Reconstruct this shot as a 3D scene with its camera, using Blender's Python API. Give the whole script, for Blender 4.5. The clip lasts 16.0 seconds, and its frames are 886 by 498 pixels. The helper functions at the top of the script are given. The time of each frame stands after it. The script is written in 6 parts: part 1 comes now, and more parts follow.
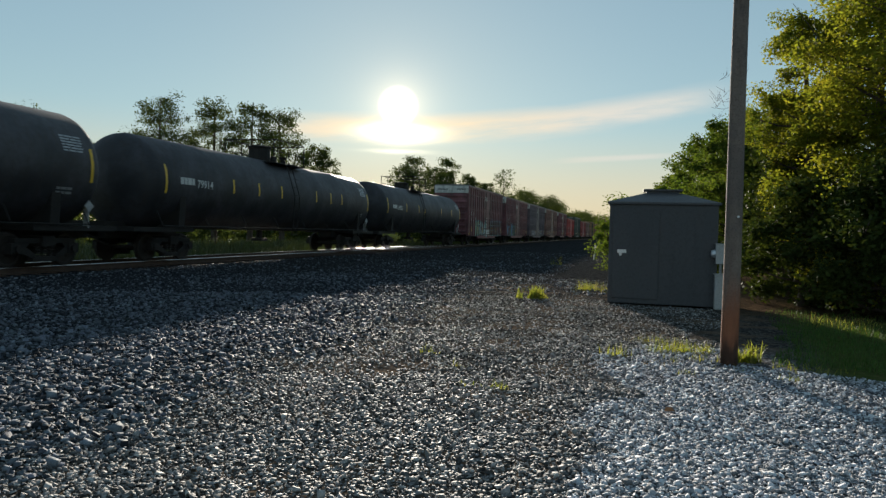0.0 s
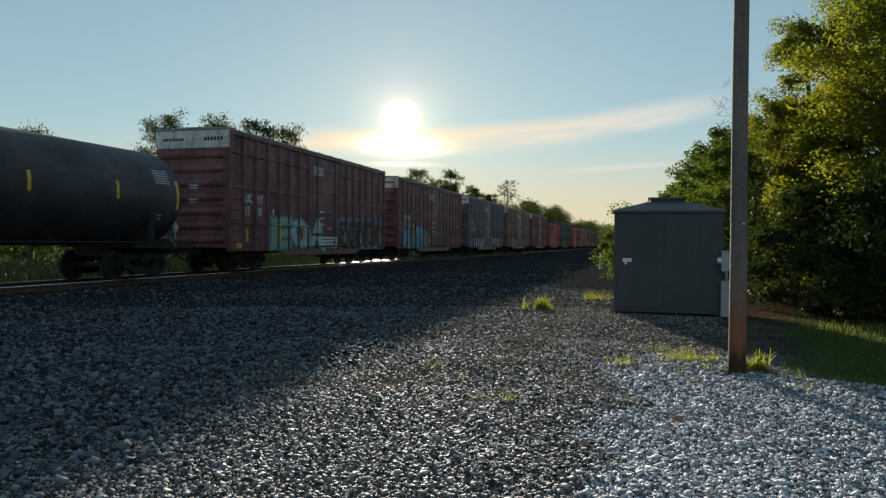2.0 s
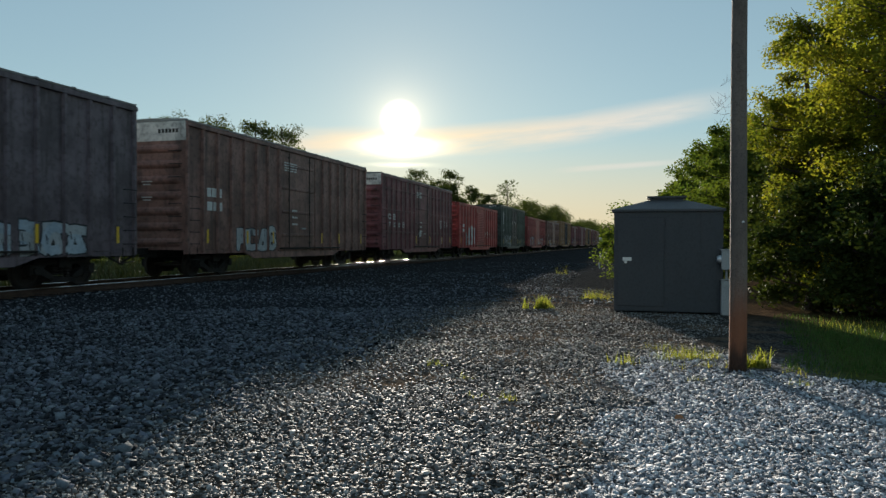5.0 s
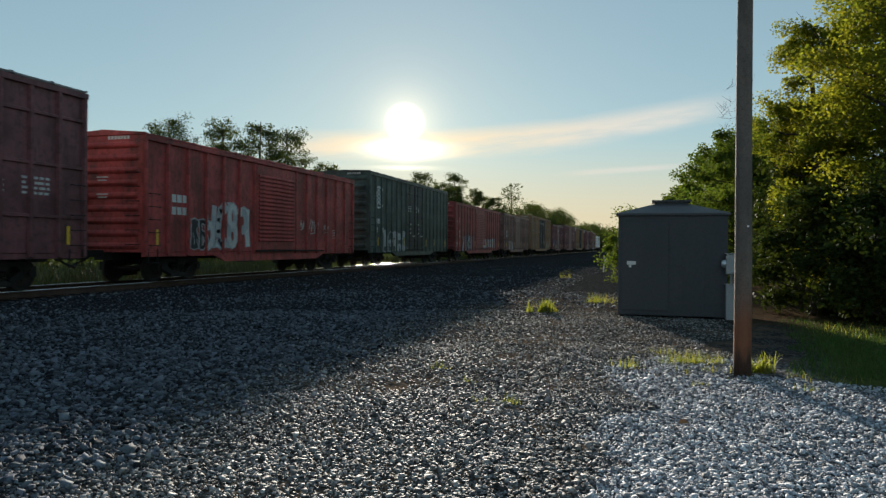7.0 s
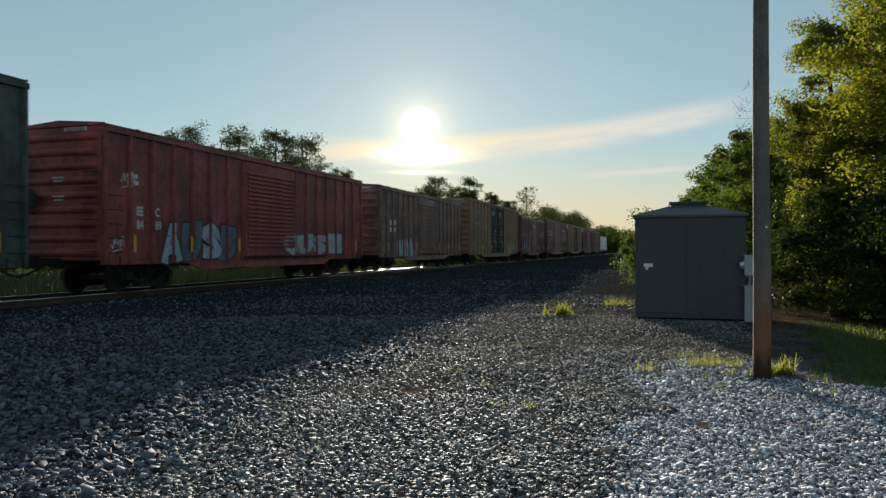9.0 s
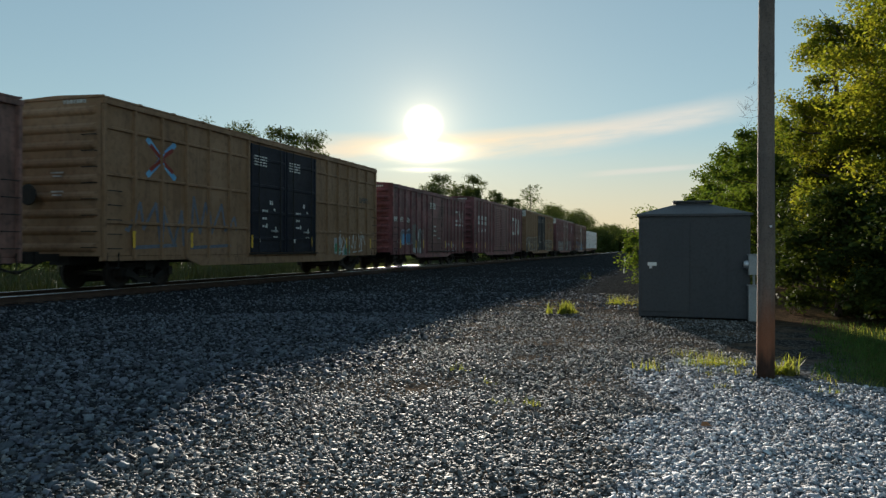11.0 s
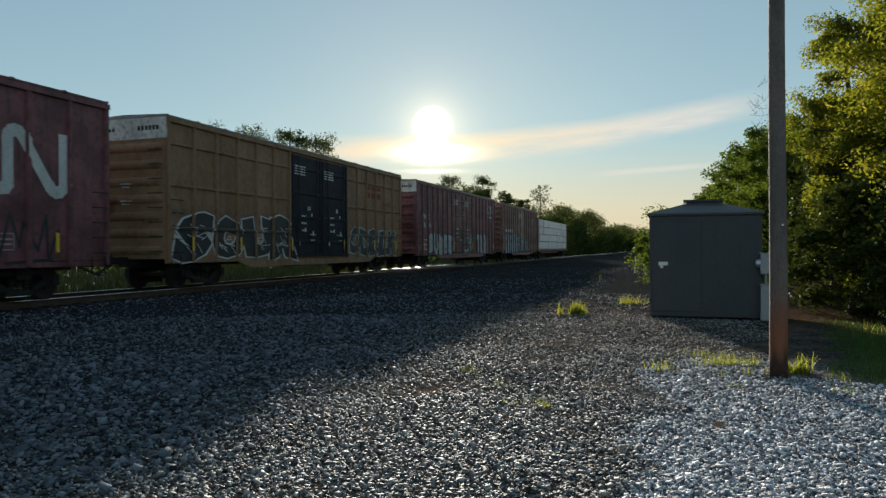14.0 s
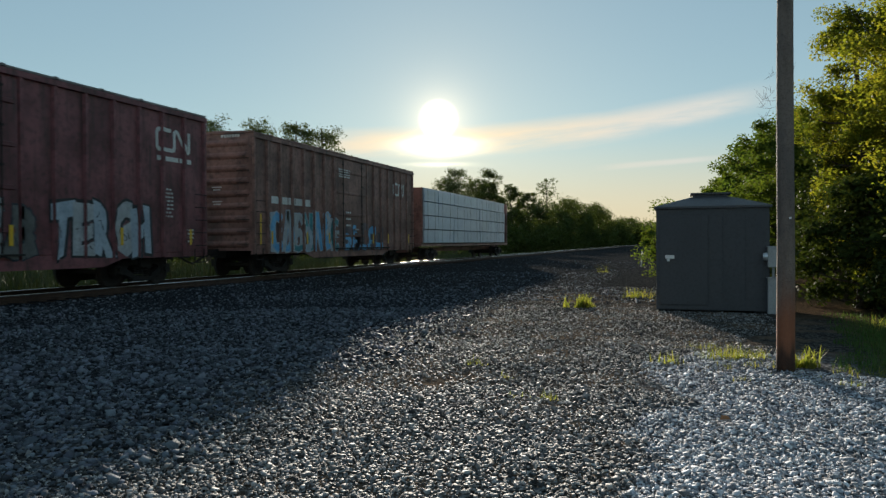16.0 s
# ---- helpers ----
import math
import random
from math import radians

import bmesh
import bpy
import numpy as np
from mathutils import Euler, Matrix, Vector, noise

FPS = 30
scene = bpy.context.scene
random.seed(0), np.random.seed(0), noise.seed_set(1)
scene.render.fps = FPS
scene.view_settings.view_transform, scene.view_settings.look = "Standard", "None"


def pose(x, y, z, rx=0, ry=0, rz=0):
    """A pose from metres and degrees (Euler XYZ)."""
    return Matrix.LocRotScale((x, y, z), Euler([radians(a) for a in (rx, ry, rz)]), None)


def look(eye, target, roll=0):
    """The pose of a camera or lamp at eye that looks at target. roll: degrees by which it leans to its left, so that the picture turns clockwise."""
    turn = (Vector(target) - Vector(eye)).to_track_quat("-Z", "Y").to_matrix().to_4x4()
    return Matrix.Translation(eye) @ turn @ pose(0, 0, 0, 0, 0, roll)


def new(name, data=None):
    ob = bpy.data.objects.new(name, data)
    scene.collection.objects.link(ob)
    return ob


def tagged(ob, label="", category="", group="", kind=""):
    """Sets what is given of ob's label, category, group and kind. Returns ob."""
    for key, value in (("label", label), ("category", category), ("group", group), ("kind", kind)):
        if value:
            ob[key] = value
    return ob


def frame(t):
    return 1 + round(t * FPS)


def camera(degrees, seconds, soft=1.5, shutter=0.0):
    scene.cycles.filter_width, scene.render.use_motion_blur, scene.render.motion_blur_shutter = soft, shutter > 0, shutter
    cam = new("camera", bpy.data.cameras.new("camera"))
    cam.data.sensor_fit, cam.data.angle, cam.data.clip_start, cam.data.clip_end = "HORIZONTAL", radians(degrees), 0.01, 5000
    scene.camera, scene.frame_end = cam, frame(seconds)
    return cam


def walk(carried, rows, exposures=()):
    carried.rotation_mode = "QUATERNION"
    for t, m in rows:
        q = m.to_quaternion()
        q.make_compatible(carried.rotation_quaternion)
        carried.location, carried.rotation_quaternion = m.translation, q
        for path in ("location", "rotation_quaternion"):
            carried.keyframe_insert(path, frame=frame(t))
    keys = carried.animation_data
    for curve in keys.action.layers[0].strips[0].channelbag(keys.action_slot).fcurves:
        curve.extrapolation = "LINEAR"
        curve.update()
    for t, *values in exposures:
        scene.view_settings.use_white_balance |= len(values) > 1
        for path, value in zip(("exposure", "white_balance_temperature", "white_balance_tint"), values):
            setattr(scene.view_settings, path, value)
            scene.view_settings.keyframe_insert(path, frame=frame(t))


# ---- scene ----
# The camera stands on the gravel beside a single track and turns a little in the hand.
cam = camera(63.2, 16.0, soft=1.4, shutter=0.1)
EYE = (0.0, 0.0, 1.6)
TURNS = [  # seconds, turn to the left of the track, tilt, lean
    (0.0, 15.142, -1.436, 1.504), (0.5, 15.192, -1.309, 1.393), (1.0, 15.223, -0.997, 1.202), (1.5, 15.333, -0.685, 0.865),
    (2.0, 15.546, -0.502, 0.557), (2.5, 15.758, -0.420, 0.256), (3.0, 15.842, -0.385, 0.081), (3.5, 15.719, -0.452, 0.015),
    (4.0, 15.515, -0.554, 0.041), (6.5, 15.735, -0.296, 0.382), (7.0, 15.864, -0.239, 0.409), (7.5, 16.157, -0.020, 0.314),
    (8.0, 16.567, 0.189, 0.118), (8.5, 16.878, 0.243, -0.113), (9.0, 17.102, 0.085, -0.140), (11.5, 17.402, -0.107, 0.187),
    (12.0, 17.494, -0.099, 0.099), (12.5, 17.596, -0.131, 0.028), (13.0, 17.759, -0.098, -0.161), (13.5, 17.979, -0.019, -0.246),
    (14.0, 18.185, 0.002, -0.295), (14.5, 18.255, -0.080, -0.297), (15.0, 18.264, -0.281, -0.277), (15.5, 18.356, -0.416, -0.313),
    (16.0, 18.675, -0.528, -0.311)]
walk(cam, [(t, pose(*EYE, 90 + tilt, 0, turn) @ pose(0, 0, 0, 0, 0, lean)) for t, turn, tilt, lean in TURNS])

# ---- light: a low evening sun in a hazy sky ----
SUN_TURN, SUN_HEIGHT = 18.97, 9.67          # degrees left of the track, degrees above the horizon
scene.view_settings.exposure = 0.62
SUN = Vector((-math.sin(radians(SUN_TURN)) * math.cos(radians(SUN_HEIGHT)),
              math.cos(radians(SUN_TURN)) * math.cos(radians(SUN_HEIGHT)), math.sin(radians(SUN_HEIGHT))))
sun = new("sun", bpy.data.lights.new("sun", "SUN"))
sun.data.energy, sun.data.angle, sun.data.color = 4.9, radians(0.9), (1.0, 0.90, 0.76)
sun.matrix_world = look((0, 0, 40), Vector((0, 0, 40)) - SUN)


class Nodes:
    """A short way to write node trees."""

    def __init__(self, tree, keep=False):
        self.tree = tree
        if not keep:
            tree.nodes.clear()

    def add(self, kind, inputs=None, **props):
        n = self.tree.nodes.new(kind)
        if "operation" in props:
            n.operation = props["operation"]
        if "use_clamp" in props:
            n.use_clamp = props["use_clamp"]
        if "data_type" in props:
            n.data_type, n.blend_type = props["data_type"], props["blend_type"]
        if "interpolation_type" in props:
            n.interpolation_type = props["interpolation_type"]
        for key, value in (inputs or {}).items():
            if isinstance(value, bpy.types.NodeSocket):
                self.tree.links.new(value, n.inputs[key])
            else:
                n.inputs[key].default_value = value
        return n

    def math(self, op, a, b=0.0, c=0.0, clamp=False):
        return self.add("ShaderNodeMath", {0: a, 1: b, 2: c}, operation=op, use_clamp=clamp).outputs[0]

    def dot(self, a, b):
        return self.add("ShaderNodeVectorMath", {0: a, 1: b}, operation="DOT_PRODUCT").outputs["Value"]

    def mix(self, fac, a, b, blend="MIX"):
        n = self.add("ShaderNodeMix", {0: fac, 6: a, 7: b}, data_type="RGBA", blend_type=blend)
        return n.outputs[2]

    def ramp(self, value, lo, hi, to_lo=0.0, to_hi=1.0, smooth=True):
        return self.add("ShaderNodeMapRange", {0: value, 1: lo, 2: hi, 3: to_lo, 4: to_hi},
                        interpolation_type="SMOOTHSTEP" if smooth else "LINEAR").outputs[0]

    def noise(self, vector, scale, detail=4.0, rough=0.55):
        return self.add("ShaderNodeTexNoise", {"Vector": vector, "Scale": scale, "Detail": detail, "Roughness": rough}).outputs[0]


def rgb(r, g, b):
    return (r, g, b, 1.0)


world = bpy.data.worlds.new("evening_sky")
scene.world = world
world.use_nodes = True
N = Nodes(world.node_tree)
sky = N.add("ShaderNodeTexSky")
sky.sky_type, sky.sun_disc, sky.sun_elevation, sky.sun_rotation = "NISHITA", False, radians(SUN_HEIGHT), radians(-SUN_TURN)
sky.altitude, sky.air_density, sky.dust_density, sky.ozone_density = 200.0, 1.0, 0.12, 2.0
way = N.add("ShaderNodeTexCoord").outputs["Generated"]
side = Vector((0, 0, 1)).cross(SUN).normalized() * -1
upward = side.cross(SUN).normalized()
ahead = N.math("MAXIMUM", N.dot(way, tuple(SUN)), 0.05)
across = N.math("DIVIDE", N.dot(way, tuple(side)), ahead)
above = N.math("DIVIDE", N.dot(way, tuple(upward)), ahead)
front = N.ramp(N.dot(way, tuple(SUN)), 0.2, 0.6)
angle = N.math("ARCCOSINE", N.math("MINIMUM", N.dot(way, tuple(SUN)), 0.999999))
# thin cirrus: long streaks drawn out to the right of the sun
flow = N.add("ShaderNodeCombineXYZ", {0: N.math("MULTIPLY", across, 2.2), 1: N.math("MULTIPLY", N.math("MULTIPLY_ADD", across, -0.12, above), 16.0), 2: 0.0}).outputs[0]
wisps = N.noise(flow, 2.6, 6.0, 0.6)


def streak(centre, slope, bend, half, start, end, soft):
    mid = N.math("MULTIPLY_ADD", across, slope, centre)
    mid = N.math("MULTIPLY_ADD", N.math("MULTIPLY", across, across), bend, mid)
    off = N.math("ABSOLUTE", N.math("SUBTRACT", N.math("MULTIPLY_ADD", wisps, half * 0.8, above), N.math("ADD", mid, half * 0.4)))
    band = N.ramp(off, half, half * 0.15)
    band = N.math("MULTIPLY", band, N.ramp(across, start - soft, start + soft))
    return N.math("MULTIPLY", band, N.ramp(across, end + soft * 0.6, end - soft * 1.6))


cirrus = N.math("MULTIPLY", streak(-0.030, 0.04, 0.22, 0.026, -0.14, 0.45, 0.06), N.ramp(wisps, 0.2, 0.6, 0.5, 1.0))
low_bar = N.math("MULTIPLY", streak(-0.034, 0.0, 0.0, 0.016, -0.16, 0.10, 0.05), 0.9)
wisp = N.math("MULTIPLY", streak(-0.085, 0.08, 0.0, 0.006, 0.24, 0.40, 0.04), 0.7)
cloud = N.math("MAXIMUM", N.math("MAXIMUM", cirrus, low_bar), wisp)
cloud = N.math("MULTIPLY", cloud, front)
fall = lambda size: N.math("EXPONENT", N.math("DIVIDE", angle, -radians(size)))
disc = N.math("MULTIPLY", N.ramp(angle, radians(1.75), radians(0.7)), N.ramp(angle, radians(2.0), radians(0.6)))
ragged = N.math("MULTIPLY_ADD", wisps, 0.014, -0.007)


def bright_bar(centre, thick, reach):
    up = N.math("DIVIDE", N.math("SUBTRACT", N.math("ADD", above, ragged), centre), thick)
    out = N.math("DIVIDE", N.math("ABSOLUTE", across), reach)
    return N.math("MULTIPLY", N.math("EXPONENT", N.math("MULTIPLY", N.math("MULTIPLY", up, up), -1.0)), N.math("EXPONENT", N.math("MULTIPLY", N.math("POWER", out, 1.5), -1.0)))


glow_bar = N.math("ADD", bright_bar(-0.036, 0.0105, 0.034), N.math("MULTIPLY", bright_bar(-0.062, 0.0026, 0.03), 0.22))
glow_bar = N.math("MULTIPLY", glow_bar, front)
# a thin veil of high haze flattens the clear sky's steps
hazy = N.add("ShaderNodeGamma", {0: sky.outputs[0], 1: 0.5}).outputs[0]
sky_colour = N.mix(1.0, hazy, rgb(0.134, 0.161, 0.163), "MULTIPLY")
height = N.add("ShaderNodeSeparateXYZ", {0: way}).outputs[2]
low_warm = N.math("MULTIPLY", N.ramp(height, 0.16, 0.01), N.ramp(N.dot(way, tuple(SUN)), 0.3, 0.98, 0.15, 0.75))
sky_colour = N.mix(low_warm, sky_colour, rgb(0.52, 0.41, 0.265))


def plus(base, amount, colour, strength):
    scaled = N.mix(1.0, colour, N.add("ShaderNodeCombineXYZ", {0: N.math("MULTIPLY", amount, strength), 1: N.math("MULTIPLY", amount, strength), 2: N.math("MULTIPLY", amount, strength)}).outputs[0], "MULTIPLY")
    return N.mix(1.0, base, scaled, "ADD")


cloud_tone = N.mix(N.ramp(angle, 0.03, 0.34), rgb(0.66, 0.54, 0.37), rgb(0.50, 0.485, 0.44))
total = N.mix(N.math("MULTIPLY", cloud, N.ramp(wisps, 0.25, 0.6, 0.55, 0.95)), sky_colour, cloud_tone)
total = plus(total, fall(1.3), rgb(1.0, 0.76, 0.45), 0.75)
total = plus(total, fall(6.0), rgb(1.0, 0.62, 0.25), 0.07)
total = plus(total, disc, rgb(1.0, 0.93, 0.78), 4.0)
total = plus(total, glow_bar, rgb(1.0, 0.86, 0.58), 2.4)
N.add("ShaderNodeOutputWorld", {0: N.add("ShaderNodeBackground", {"Color": total, "Strength": 1.0}).outputs[0]})

# ---- materials ----


def surface(name, colours, rough=0.7, metal=0.0, grain=40.0, patch=1.5, bump=0.1, streaks=0.0, spread=0.0, leaf=0.0, spec=0.5, depth=0.01):
    """Two tones and a dirt tone, mixed by noise at two scales. streaks: drips down the surface; spread: variation from object to object and piece to piece."""
    m = bpy.data.materials.new(name)
    m.use_nodes = True
    n = Nodes(m.node_tree)
    place = n.add("ShaderNodeTexCoord").outputs["Object"]
    big = n.noise(place, patch, 5.0, 0.6)
    fine = n.noise(place, grain, 3.0, 0.6)
    a, b, dirt = [rgb(*c) for c in colours]
    colour = n.mix(n.ramp(big, 0.35, 0.65), a, b)
    colour = n.mix(n.math("MULTIPLY", n.ramp(fine, 0.45, 0.75), 0.55), colour, dirt)
    if streaks:
        drawn = n.add("ShaderNodeMapping", {0: place, 3: (1.0, 3.2, 0.22)}).outputs[0]
        colour = n.mix(n.math("MULTIPLY", n.ramp(n.noise(drawn, 1.7, 6.0, 0.65), 0.48, 0.72), streaks), colour, dirt)
    if spread:
        one = n.add("ShaderNodeObjectInfo").outputs["Random"]
        piece = n.add("ShaderNodeNewGeometry").outputs["Random Per Island"]
        both = n.math("FRACT", n.math("ADD", one, piece))
        hsv = n.add("ShaderNodeHueSaturation", {"Hue": n.ramp(n.math("FRACT", n.math("MULTIPLY", both, 7.3)), 0, 1, 0.5 - 0.03 * min(spread, 1.0), 0.5 + 0.03 * min(spread, 1.0), False),
                                                "Value": n.ramp(both, 0, 1, 1 - 0.5 * spread, 1 + 0.5 * spread, False), "Color": colour})
        colour = hsv.outputs[0]
    relief = n.add("ShaderNodeBump", {"Height": n.math("ADD", fine, n.math("MULTIPLY", big, 0.6)), "Strength": bump, "Distance": depth}).outputs[0]
    gloss = n.ramp(fine, 0.2, 0.8, rough - 0.08, min(1.0, rough + 0.1), False)
    bsdf = n.add("ShaderNodeBsdfPrincipled", {"Base Color": colour, "Roughness": gloss, "Metallic": metal, "Normal": relief, "Specular IOR Level": spec}).outputs[0]
    if leaf:
        through_leaf = n.add("ShaderNodeBsdfTranslucent", {"Color": n.mix(1.0, colour, rgb(1.3, 1.22, 0.55), "MULTIPLY")}).outputs[0]
        bsdf = n.add("ShaderNodeMixShader", {0: leaf, 1: bsdf, 2: through_leaf}).outputs[0]
    n.add("ShaderNodeOutputMaterial", {0: bsdf})
    return m


def paint(name, r, g, b, rough=0.55, fade=1.45):
    """Weathered car paint: faded patches, grime and rust drips."""
    r, g, b = r * 1.1 + 0.004, g * 1.1 + 0.004, b * 1.1 + 0.006
    return surface(name, [(r * 0.72, g * 0.72, b * 0.72), (r * fade + 0.018, g * fade + 0.016, b * fade + 0.016), (0.035, 0.026, 0.022)], rough, 0.0, 7.0, 0.75, 0.05, 0.7)


